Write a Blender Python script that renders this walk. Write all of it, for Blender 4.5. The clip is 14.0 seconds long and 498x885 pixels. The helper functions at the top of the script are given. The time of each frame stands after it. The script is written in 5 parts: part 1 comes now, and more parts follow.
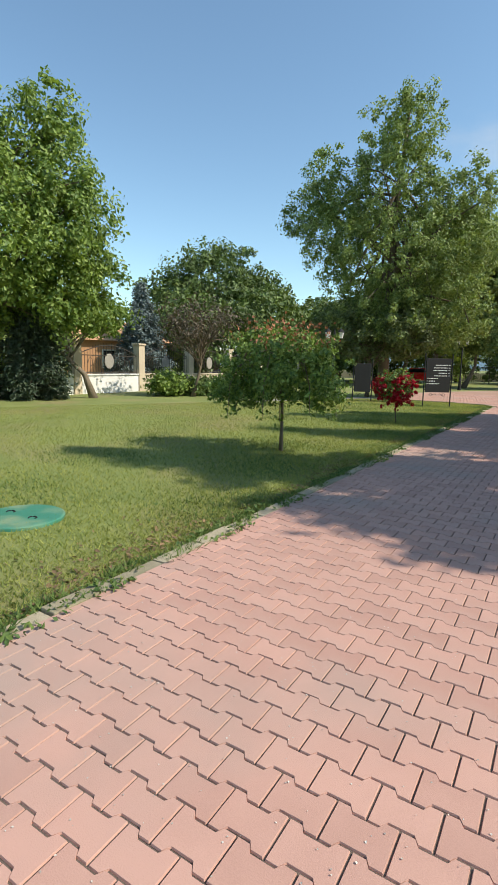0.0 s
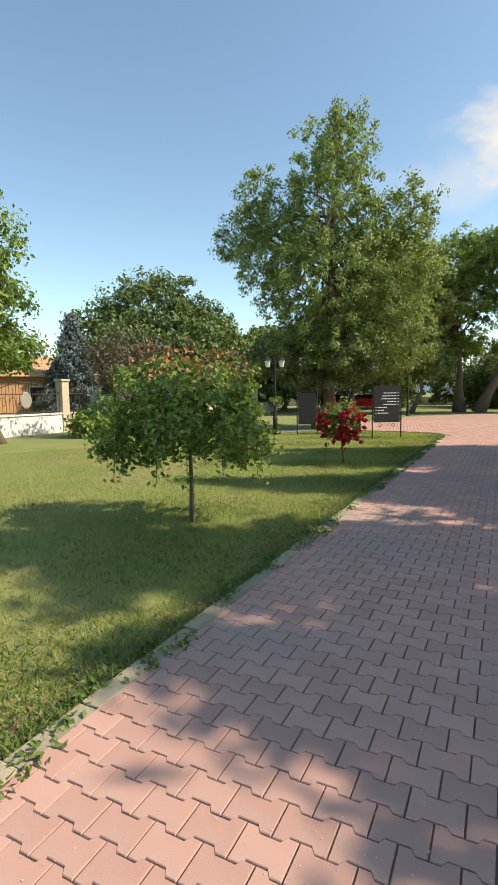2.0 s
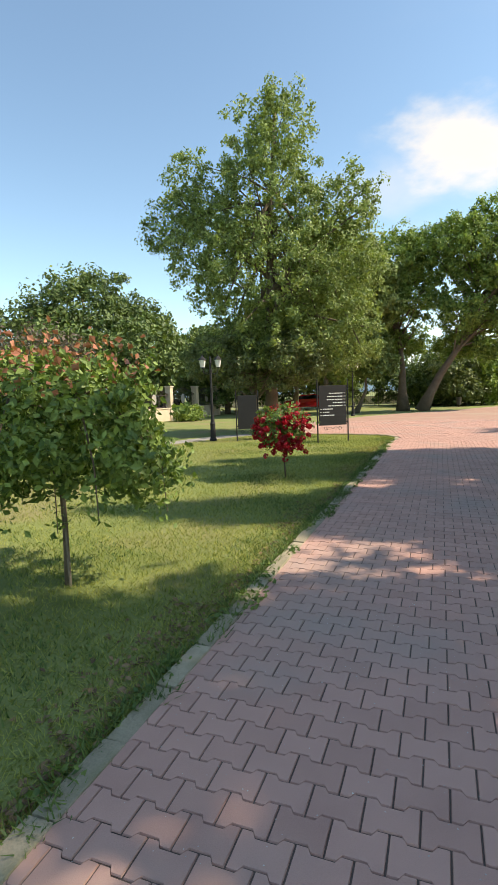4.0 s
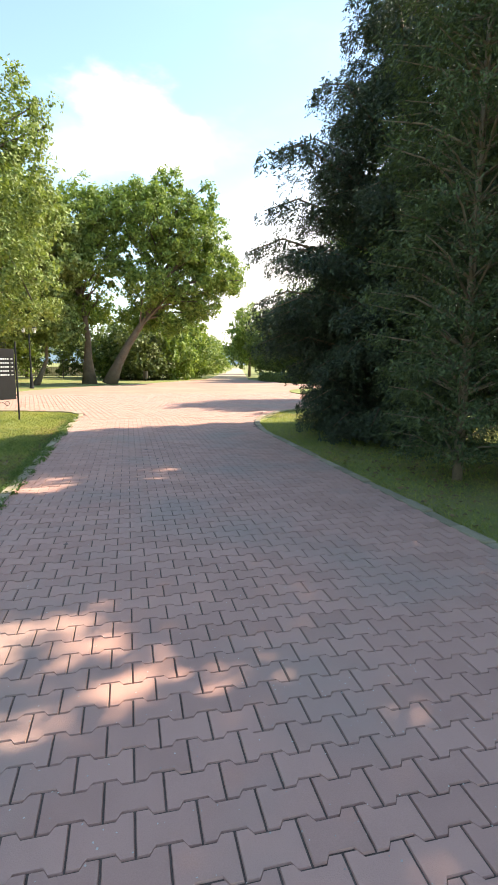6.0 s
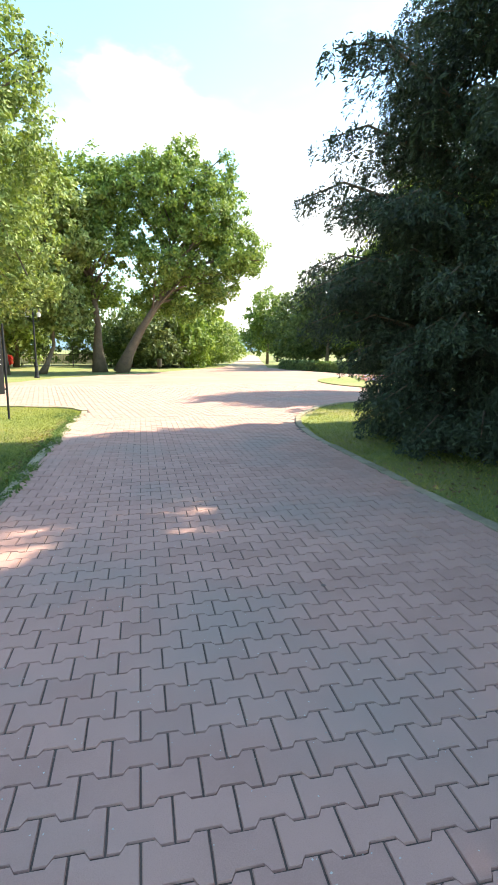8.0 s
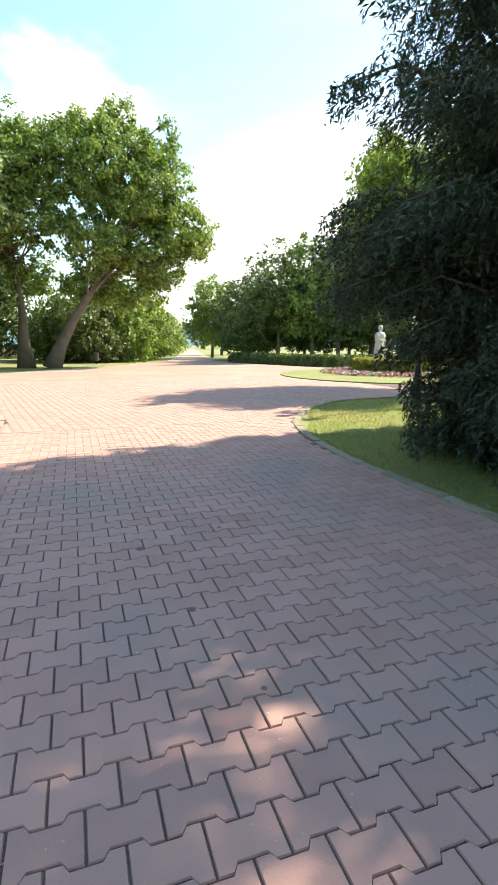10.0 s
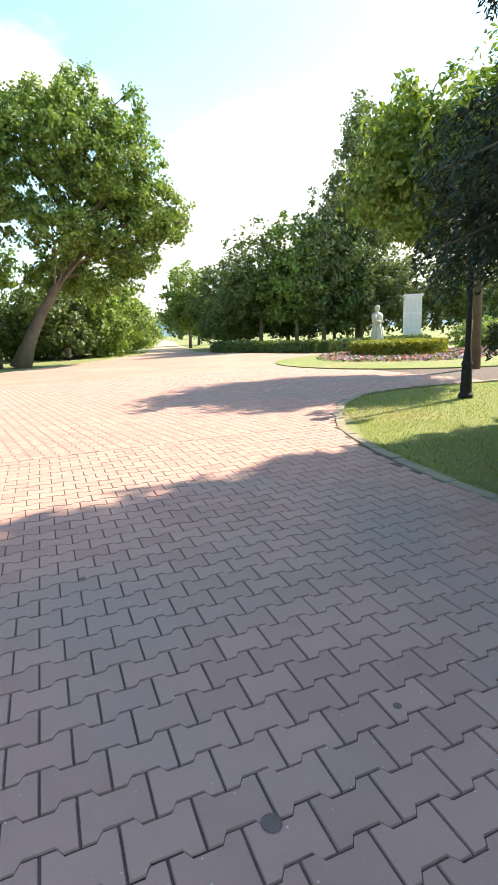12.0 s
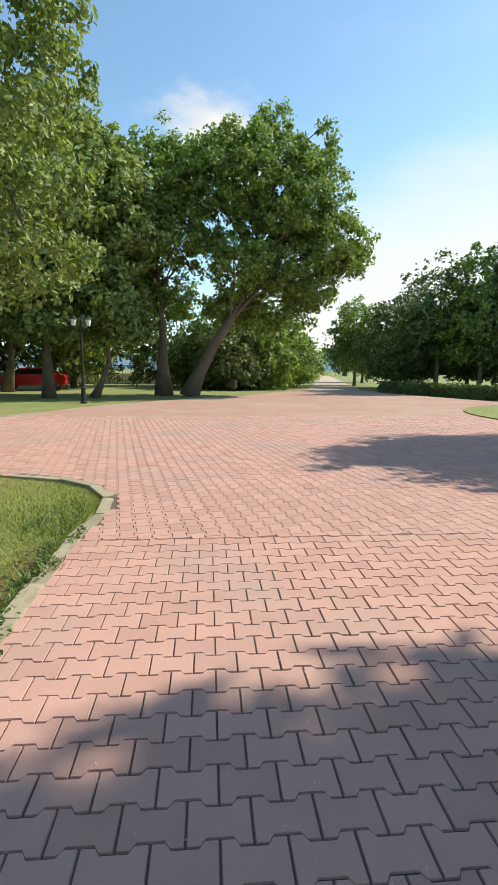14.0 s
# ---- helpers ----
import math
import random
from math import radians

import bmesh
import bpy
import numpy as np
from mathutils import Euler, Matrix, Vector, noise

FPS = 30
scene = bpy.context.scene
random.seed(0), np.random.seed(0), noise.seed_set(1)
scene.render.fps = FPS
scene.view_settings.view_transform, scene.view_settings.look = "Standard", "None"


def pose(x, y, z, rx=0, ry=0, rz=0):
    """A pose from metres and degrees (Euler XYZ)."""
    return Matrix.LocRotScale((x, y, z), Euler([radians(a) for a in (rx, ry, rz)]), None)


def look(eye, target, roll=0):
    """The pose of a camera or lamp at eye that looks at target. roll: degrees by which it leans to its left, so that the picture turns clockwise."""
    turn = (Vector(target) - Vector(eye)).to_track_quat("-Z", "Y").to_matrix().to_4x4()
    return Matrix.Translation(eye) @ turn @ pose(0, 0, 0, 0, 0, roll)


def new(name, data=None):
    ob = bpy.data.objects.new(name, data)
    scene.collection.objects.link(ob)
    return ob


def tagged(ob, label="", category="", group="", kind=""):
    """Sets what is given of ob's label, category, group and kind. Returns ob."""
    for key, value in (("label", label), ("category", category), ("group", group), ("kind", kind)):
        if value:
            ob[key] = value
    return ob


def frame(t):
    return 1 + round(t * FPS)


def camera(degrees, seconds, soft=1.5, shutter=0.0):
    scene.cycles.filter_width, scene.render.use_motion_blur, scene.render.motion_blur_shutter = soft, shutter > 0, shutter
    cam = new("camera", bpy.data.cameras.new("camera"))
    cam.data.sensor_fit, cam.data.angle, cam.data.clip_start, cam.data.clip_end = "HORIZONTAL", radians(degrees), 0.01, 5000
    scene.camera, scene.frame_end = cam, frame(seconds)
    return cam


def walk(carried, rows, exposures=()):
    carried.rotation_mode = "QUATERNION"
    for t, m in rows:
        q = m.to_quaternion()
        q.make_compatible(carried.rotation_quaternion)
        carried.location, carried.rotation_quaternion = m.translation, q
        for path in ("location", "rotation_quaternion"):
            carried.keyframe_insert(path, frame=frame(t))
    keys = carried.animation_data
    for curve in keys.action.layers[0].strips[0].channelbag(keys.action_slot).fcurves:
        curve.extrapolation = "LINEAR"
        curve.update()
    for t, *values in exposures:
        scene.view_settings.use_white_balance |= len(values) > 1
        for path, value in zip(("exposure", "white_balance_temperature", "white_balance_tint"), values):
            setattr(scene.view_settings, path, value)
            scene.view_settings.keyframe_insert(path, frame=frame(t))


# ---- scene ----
cam = camera(52.4, 14.0, 1.0)
PATH = [
    (0, (1.197, -16.6, 1.371), (0.151, -14.923, 1.068), 1.1),
    (0.5, (0.981, -16.04, 1.371), (-0.224, -14.472, 1.069), 0.7),
    (1, (0.79, -15.508, 1.372), (-0.383, -13.909, 1.11), -0.1),
    (1.5, (0.787, -15.001, 1.505), (-0.263, -13.312, 1.293), -0.5),
    (2, (0.68, -14.463, 1.524), (-0.218, -12.686, 1.334), -0.9),
    (2.2, (0.7, -14.244, 1.515), (-0.167, -12.452, 1.32), -1.2),
    (4.3, (0.221, -12.348, 1.545), (-0.415, -10.461, 1.355), -2.0),
    (4.5, (0.204, -12.089, 1.519), (-0.346, -10.177, 1.32), -1.6),
    (5, (0.117, -11.503, 1.483), (-0.081, -9.531, 1.214), -1.1),
    (5.5, (0.154, -10.985, 1.459), (0.336, -9.017, 1.146), -0.7),
    (6, (0.216, -10.385, 1.436), (0.675, -8.463, 1.127), 0.5),
    (6.5, (0.255, -9.791, 1.434), (0.8, -7.896, 1.098), -0.2),
    (7, (0.285, -9.142, 1.449), (0.776, -7.238, 1.083), -1.2),
    (7.5, (0.221, -8.527, 1.426), (0.627, -6.604, 1.06), -0.9),
    (8, (0.243, -7.945, 1.421), (0.652, -6.02, 1.062), 0.4),
    (8.2, (0.242, -7.697, 1.383), (0.675, -5.778, 1.023), 0.7),
    (10.3, (0.096, -4.603, 1.256), (0.757, -2.754, 0.876), -0.1),
    (10.5, (0.061, -4.385, 1.246), (0.74, -2.542, 0.87), -0.2),
    (11, (0.039, -3.928, 1.253), (0.823, -2.122, 0.903), -1.4),
    (11.5, (0.048, -3.425, 1.277), (0.899, -1.66, 0.875), -2.2),
    (12, (0.058, -2.927, 1.283), (0.776, -1.11, 0.855), -2.5),
    (12.5, (0.054, -2.53, 1.306), (0.421, -0.592, 0.975), -1.8),
    (13, (0.007, -2.04, 1.342), (0.004, -0.062, 1.045), -0.2),
    (13.5, (0.019, -1.518, 1.384), (-0.102, 0.457, 1.089), 0.1),
    (14, (-0.032, -0.934, 1.353), (0.13, 1.039, 1.068), 0.5),
]
EXPOSURES = [(0.0, 0.82, 7000, 8), (2.0, 1.02, 7650, 11), (4.5, 1.28, 7750, 12), (5.5, 1.6, 8000, 16), (6.5, 2.2, 7700, 12), (7.0, 2.45, 7600, 11), (8.0, 2.2, 7350, 9), (10.5, 1.9, 7450, 11), (12.0, 1.92, 7400, 10), (12.5, 1.33, 7100, 10), (13.0, 1.3, 7000, 8), (13.5, 1.28, 6950, 7), (14.0, 1.02, 6950, 6)]
walk(cam, [(t, look(eye, target, roll)) for t, eye, target, roll in PATH], EXPOSURES)

# ---- light ----
SUN_AZ, SUN_EL = 77.0, 43.5      # degrees right of the path's direction, and up
world = bpy.data.worlds.new("world")
scene.world = world
world.use_nodes = True
wn, wl = world.node_tree.nodes, world.node_tree.links
wn.clear()
sky = wn.new("ShaderNodeTexSky")
sky.sky_type, sky.sun_disc = "NISHITA", False
sky.sun_elevation, sky.sun_rotation = radians(SUN_EL), radians(SUN_AZ)
sky.air_density, sky.dust_density, sky.ozone_density = 1.0, 0.45, 1.0
coord = wn.new("ShaderNodeTexCoord")


def sky_math(op, a, b=0.0, c=0.0):
    m = wn.new("ShaderNodeMath")
    m.operation = op
    for k, v in enumerate((a, b, c)):
        if isinstance(v, (int, float)):
            m.inputs[k].default_value = v
        else:
            wl.new(v, m.inputs[k])
    return m.outputs[0]


def sky_dot(v):
    d = wn.new("ShaderNodeVectorMath")
    d.operation = "DOT_PRODUCT"
    d.inputs[1].default_value = v
    wl.new(coord.outputs["Generated"], d.inputs[0])
    return d.outputs["Value"]


def sky_noise(scale, detail, stretch):
    m = wn.new("ShaderNodeMapping")
    m.inputs["Scale"].default_value = (1.0, 1.0, stretch)
    t = wn.new("ShaderNodeTexNoise")
    t.inputs["Scale"].default_value, t.inputs["Detail"].default_value, t.inputs["Roughness"].default_value = scale, detail, 0.55
    wl.new(coord.outputs["Generated"], m.inputs["Vector"])
    wl.new(m.outputs["Vector"], t.inputs["Vector"])
    return sky_math("SUBTRACT", t.outputs["Fac"], 0.5)


def sky_step(value, low, high):
    r = wn.new("ShaderNodeMapRange")
    r.interpolation_type = "SMOOTHSTEP"
    r.inputs["From Min"].default_value, r.inputs["From Max"].default_value = low, high
    wl.new(value, r.inputs["Value"])
    return r.outputs["Result"]


puffs, streaks = sky_noise(5.0, 7.0, 2.0), sky_noise(2.4, 6.0, 3.2)
# the hazy side of the sky: a bank of thin white cloud, low ahead and higher towards the sun
bank = sky_step(sky_math("MULTIPLY_ADD", streaks, 0.22, sky_dot((0.531, 0.616, -0.581))), 0.48, 0.66)
# one flat cumulus ahead, with a wisp drawn out beside it


def cloud(across, up, wide, high, x, z, low, soft):
    u = sky_math("MULTIPLY_ADD", sky_dot(across), 1.0 / wide, -x / wide)
    v = sky_math("MULTIPLY_ADD", sky_dot(up), 1.0 / high, -z / high)
    r = sky_math("SQRT", sky_math("ADD", sky_math("MULTIPLY", u, u), sky_math("MULTIPLY", v, v)))
    return sky_step(sky_math("MULTIPLY_ADD", puffs, 3.6, sky_math("SUBTRACT", 1.0, r)), low, soft)


cumulus = cloud((1.0, -0.04, 0.0), (0.0, 0.0, 1.0), 0.10, 0.05, 0.01, 0.375, -0.25, 1.0)
wisp = cloud((1.0, -0.04, 0.0), (-0.12, 0.0, 1.0), 0.22, 0.05, -0.02, 0.36, -0.2, 1.3)
front = sky_step(sky_dot((0.0, 1.0, 0.0)), 0.2, 0.5)
cover = sky_math("MULTIPLY", sky_math("MAXIMUM", cumulus, sky_math("MULTIPLY", wisp, 0.35)), front)
thin = sky_math("MULTIPLY", sky_step(streaks, 0.02, 0.22), sky_math("MULTIPLY", sky_step(sky_dot((0.531, 0.616, -0.581)), 0.05, 0.5), 0.12))
veil = wn.new("ShaderNodeMixRGB")
veil.inputs["Color2"].default_value = (3.5, 3.45, 3.45, 1)
back = wn.new("ShaderNodeBackground")
back.inputs["Strength"].default_value = 0.14
wout = wn.new("ShaderNodeOutputWorld")
wl.new(sky_math("MAXIMUM", sky_math("MAXIMUM", cover, thin), sky_math("MULTIPLY", bank, 0.85)), veil.inputs["Fac"])
clear = wn.new("ShaderNodeMixRGB")             # the clip's azure rather than violet blue
clear.blend_type = "MULTIPLY"
clear.inputs["Fac"].default_value, clear.inputs["Color2"].default_value = 1.0, (0.71, 0.84, 0.87, 1)
wl.new(sky.outputs["Color"], clear.inputs["Color1"])
wl.new(clear.outputs["Color"], veil.inputs["Color1"])
wl.new(veil.outputs["Color"], back.inputs["Color"])
wl.new(back.outputs["Background"], wout.inputs["Surface"])

sun = new("sun", bpy.data.lights.new("sun", "SUN"))
sun.data.energy, sun.data.angle, sun.data.color = 3.05, radians(0.6), (1.0, 0.95, 0.86)
saz, sel = radians(SUN_AZ), radians(SUN_EL)
sun.matrix_world = look((math.sin(saz) * math.cos(sel) * 50, math.cos(saz) * math.cos(sel) * 50, math.sin(sel) * 50), (0, 0, 0))


# ---- materials ----
def material(name, colour, colour2=None, rough=0.8, scale=8.0, fine=60.0, bump=0.3, metal=0.0, island=0.0, through_light=0.0, random_ob=0.0, stain=None, stain_scale=0.8):
    """Two-scale procedural surface: broad mottling, fine grain, bump, optional variation by island or object, optional translucency."""
    m = bpy.data.materials.new(name)
    m.use_nodes = True
    n, l = m.node_tree.nodes, m.node_tree.links
    b, out = n["Principled BSDF"], n["Material Output"]
    tc = n.new("ShaderNodeTexCoord")
    colour2 = colour2 or tuple(c * 0.7 for c in colour)
    broad, grain = n.new("ShaderNodeTexNoise"), n.new("ShaderNodeTexNoise")
    for t, s, d in ((broad, scale, 4.0), (grain, fine, 3.0)):
        t.inputs["Scale"].default_value, t.inputs["Detail"].default_value = s, d
        l.new(tc.outputs["Object"], t.inputs["Vector"])
    add = n.new("ShaderNodeMath")
    add.operation = "MULTIPLY_ADD"
    add.inputs[1].default_value = 0.45
    l.new(grain.outputs["Fac"], add.inputs[0])
    half = n.new("ShaderNodeMath")
    half.operation = "MULTIPLY"
    half.inputs[1].default_value = 0.55
    l.new(broad.outputs["Fac"], half.inputs[0])
    l.new(half.outputs[0], add.inputs[2])
    fac = add.outputs[0]
    for amount, kind in ((island, "ShaderNodeNewGeometry"), (random_ob, "ShaderNodeObjectInfo")):
        if amount:
            g = n.new(kind)
            k = n.new("ShaderNodeMath")
            k.operation = "MULTIPLY_ADD"
            k.inputs[1].default_value = amount
            off = n.new("ShaderNodeMath")
            off.operation = "SUBTRACT"
            off.inputs[1].default_value = amount * 0.5
            l.new(g.outputs["Random Per Island" if kind.endswith("Geometry") else "Random"], k.inputs[0])
            l.new(fac, k.inputs[2])
            l.new(k.outputs[0], off.inputs[0])
            fac = off.outputs[0]
    cr = n.new("ShaderNodeValToRGB")
    cr.color_ramp.elements[0].position, cr.color_ramp.elements[1].position = 0.28, 0.72
    cr.color_ramp.elements[0].color, cr.color_ramp.elements[1].color = (*colour2, 1), (*colour, 1)
    l.new(fac, cr.inputs["Fac"])
    col = cr.outputs["Color"]
    if stain:
        sn = n.new("ShaderNodeTexNoise")
        sn.inputs["Scale"].default_value, sn.inputs["Detail"].default_value = stain_scale, 5.0
        l.new(tc.outputs["Object"], sn.inputs["Vector"])
        sr = n.new("ShaderNodeValToRGB")
        sr.color_ramp.elements[0].position, sr.color_ramp.elements[1].position = 0.48, 0.68
        mix = n.new("ShaderNodeMixRGB")
        mix.inputs["Color2"].default_value = (*stain, 1)
        l.new(sn.outputs["Fac"], sr.inputs["Fac"])
        l.new(sr.outputs["Color"], mix.inputs["Fac"])
        l.new(col, mix.inputs["Color1"])
        col = mix.outputs["Color"]
    l.new(col, b.inputs["Base Color"])
    b.inputs["Roughness"].default_value, b.inputs["Metallic"].default_value = rough, metal
    if bump:
        bp = n.new("ShaderNodeBump")
        bp.inputs["Strength"].default_value, bp.inputs["Distance"].default_value = bump, 0.01
        l.new(grain.outputs["Fac"], bp.inputs["Height"])
        l.new(bp.outputs["Normal"], b.inputs["Normal"])
    if through_light:
        tr, mx = n.new("ShaderNodeBsdfTranslucent"), n.new("ShaderNodeMixShader")
        warm = n.new("ShaderNodeMixRGB")
        warm.blend_type = "MULTIPLY"
        warm.inputs["Fac"].default_value, warm.inputs["Color2"].default_value = 1.0, (1.0, 1.0, 0.45, 1)
        l.new(col, warm.inputs["Color1"])
        l.new(warm.outputs["Color"], tr.inputs["Color"])
        mx.inputs["Fac"].default_value = through_light
        l.new(b.outputs["BSDF"], mx.inputs[1])
        l.new(tr.outputs["BSDF"], mx.inputs[2])
        l.new(mx.outputs["Shader"], out.inputs["Surface"])
    return m


def leaf(name, light, dark, rough=0.55, t=0.3):
    return material(name, light, dark, rough, 0.5, 6.0, 0.0, 0.0, 0.5, t)


M_PAVER = material("red concrete paver", (0.53, 0.305, 0.243), (0.415, 0.23, 0.182), 0.85, 3.0, 220.0, 0.22, island=0.35, random_ob=0.35, stain=(0.40, 0.275, 0.228), stain_scale=0.7)
M_SAND = material("dirty joint sand", (0.17, 0.125, 0.10), (0.10, 0.075, 0.06), 0.95, 5.0, 150.0, 0.6)
M_FARPAVE = material("sunlit far paving", (0.44, 0.27, 0.20), (0.34, 0.19, 0.145), 0.9, 1.2, 9.0, 0.3, stain=(0.40, 0.29, 0.21), stain_scale=0.3)
M_TRACK = material("pale gravel track", (0.50, 0.38, 0.27), (0.40, 0.29, 0.2), 0.95, 0.6, 30.0, 0.4)
M_KERB = material("weathered concrete edging", (0.43, 0.36, 0.25), (0.23, 0.20, 0.13), 0.92, 4.0, 90.0, 0.7, island=0.3, random_ob=0.3, stain=(0.16, 0.16, 0.08), stain_scale=2.5)
M_GROUND = material("lawn soil and thatch", (0.25, 0.27, 0.08), (0.14, 0.18, 0.045), 0.95, 0.9, 70.0, 0.8, stain=(0.25, 0.21, 0.09), stain_scale=0.45)
M_GRASS = leaf("grass blades", (0.43, 0.435, 0.125), (0.17, 0.225, 0.05), 0.6, 0.45)
M_WEED = leaf("broad weeds", (0.17, 0.24, 0.055), (0.07, 0.13, 0.03), 0.6, 0.3)
M_BARK = material("grey brown bark", (0.20, 0.15, 0.10), (0.09, 0.065, 0.045), 0.95, 3.0, 25.0, 1.0)
M_BARK_PALE = material("pale bark", (0.27, 0.21, 0.15), (0.13, 0.10, 0.07), 0.95, 3.0, 25.0, 1.0)
M_LEAF_POPLAR = leaf("poplar leaves", (0.34, 0.42, 0.14), (0.12, 0.18, 0.05), t=0.38)
M_LEAF_LIME = leaf("bright lime leaves", (0.31, 0.41, 0.10), (0.10, 0.175, 0.035), t=0.38)
M_LEAF_DARK = leaf("deep green leaves", (0.17, 0.24, 0.065), (0.06, 0.10, 0.027), t=0.25)
M_LEAF_WILLOW = leaf("grey green leaves", (0.23, 0.27, 0.11), (0.10, 0.14, 0.055), t=0.35)
M_LEAF_CEDAR = leaf("dark conifer sprays", (0.060, 0.092, 0.048), (0.022, 0.038, 0.020), 0.55, 0.12)
M_LEAF_JUNIPER = leaf("juniper sprays", (0.10, 0.145, 0.05), (0.04, 0.065, 0.025), 0.6, 0.2)
M_LEAF_BLUE = leaf("blue spruce needles", (0.16, 0.21, 0.21), (0.07, 0.10, 0.10), 0.6, 0.1)
M_LEAF_DRY = leaf("purplish sparse leaves", (0.17, 0.13, 0.10), (0.08, 0.07, 0.05))
M_LEAF_ROSE = leaf("rose leaves", (0.26, 0.36, 0.085), (0.075, 0.14, 0.03), t=0.35)
M_LEAF_YELLOW = leaf("yellow green leaves", (0.42, 0.38, 0.06), (0.18, 0.22, 0.04))
M_PETAL_RED = leaf("red rose petals", (0.52, 0.008, 0.028), (0.27, 0.003, 0.012), 0.5, 0.3)
M_PETAL_PINK = leaf("faded pink buds", (0.55, 0.20, 0.12), (0.32, 0.14, 0.07), 0.6, 0.2)
M_PETAL_MIX = leaf("mixed bedding flowers", (0.60, 0.35, 0.45), (0.55, 0.10, 0.08), 0.6, 0.2)
M_PETAL_VIOLET = leaf("pale violet flowers", (0.50, 0.42, 0.62), (0.32, 0.24, 0.45), 0.6, 0.2)
M_LITTER = leaf("dry fallen leaves", (0.30, 0.19, 0.10), (0.12, 0.075, 0.04), 0.8, 0.15)
M_GUM = material("trodden gum", (0.21, 0.145, 0.12), (0.15, 0.10, 0.085), 0.8, 20.0, 200.0, 0.2)
M_SPECK = leaf("pale grit", (0.60, 0.56, 0.50), (0.35, 0.32, 0.28), 0.9, 0.0)
M_BLACK = material("black painted steel", (0.012, 0.012, 0.013), (0.006, 0.006, 0.007), 0.7, 6.0, 120.0, 0.1)
M_IRON = material("rusty wrought iron", (0.06, 0.045, 0.035), (0.03, 0.025, 0.02), 0.6, 6.0, 90.0, 0.2)
M_WHITE = material("white lettering paint", (0.80, 0.80, 0.78), (0.7, 0.7, 0.68), 0.6, 3.0, 40.0, 0.0)
M_WHITEWALL = material("whitewashed wall", (0.78, 0.77, 0.74), (0.62, 0.61, 0.58), 0.9, 0.8, 30.0, 0.4)
M_CREAM = material("cream plaster", (0.62, 0.52, 0.38), (0.48, 0.39, 0.28), 0.9, 1.2, 30.0, 0.4)
M_STONE = material("grey stone", (0.38, 0.35, 0.31), (0.24, 0.22, 0.19), 0.9, 3.0, 50.0, 0.5)
M_STATUE = material("white weathered marble", (0.62, 0.58, 0.50), (0.44, 0.40, 0.33), 0.7, 4.0, 60.0, 0.3)
M_GREENLID = material("faded green plastic", (0.06, 0.25, 0.165), (0.04, 0.18, 0.12), 0.5, 4.0, 60.0, 0.2, stain=(0.22, 0.30, 0.18), stain_scale=3.0)
M_LAMPGLASS = material("milky lamp glass", (0.75, 0.74, 0.70), (0.62, 0.61, 0.57), 0.3, 3.0, 30.0, 0.0)
# distance haze is painted into this blue-green; the air itself is clear
M_HILL = material("wooded hill with painted haze", (0.13, 0.21, 0.25), (0.10, 0.17, 0.21), 1.0, 0.02, 0.15, 0.0)
M_CARRED = material("red car paint", (0.35, 0.012, 0.012), (0.28, 0.01, 0.01), 0.25, 3.0, 60.0, 0.0)
M_CARDARK = material("dark car paint", (0.03, 0.035, 0.045), (0.02, 0.022, 0.03), 0.25, 3.0, 60.0, 0.0)
M_GLASSDARK = material("dark window glass", (0.02, 0.025, 0.03), (0.015, 0.018, 0.02), 0.08, 3.0, 60.0, 0.0)
M_RUBBER = material("tyre rubber", (0.02, 0.02, 0.02), (0.012, 0.012, 0.012), 0.85, 6.0, 60.0, 0.2)
M_MULCH = material("dry leaf litter", (0.30, 0.16, 0.10), (0.14, 0.08, 0.05), 0.95, 5.0, 60.0, 0.8)
M_TERRACOTTA = material("orange plaster facade", (0.55, 0.30, 0.16), (0.46, 0.25, 0.13), 0.9, 0.8, 20.0, 0.3)


# ---- mesh helpers ----
def link_mesh(name, mesh, mat, parent=None, label=""):
    ob = new(name, mesh)
    if mat:
        mesh.materials.append(mat)
    if parent:
        ob.parent = parent
    if label:
        ob["label"] = label
    return ob


def part(name, bm, mat, parent=None, label="", smooth=False):
    mesh = bpy.data.meshes.new(name)
    bm.to_mesh(mesh)
    bm.free()
    if smooth:
        for p in mesh.polygons:
            p.use_smooth = True
    return link_mesh(name, mesh, mat, parent, label)


def thing(name, x, y, z=0.0, turn=0.0):
    ob = new(name)
    ob.matrix_basis = pose(x, y, z, 0, 0, turn)
    return ob


def box(bm, x0, y0, z0, x1, y1, z1, bevel=0.0):
    r = bmesh.ops.create_cube(bm, size=1.0, matrix=Matrix.LocRotScale(((x0 + x1) / 2, (y0 + y1) / 2, (z0 + z1) / 2), None, (x1 - x0, y1 - y0, z1 - z0)))
    if bevel:
        edges = list({e for v in r["verts"] for e in v.link_edges})
        bmesh.ops.bevel(bm, geom=edges, offset=bevel, segments=2, affect="EDGES", profile=0.6)
    return bm


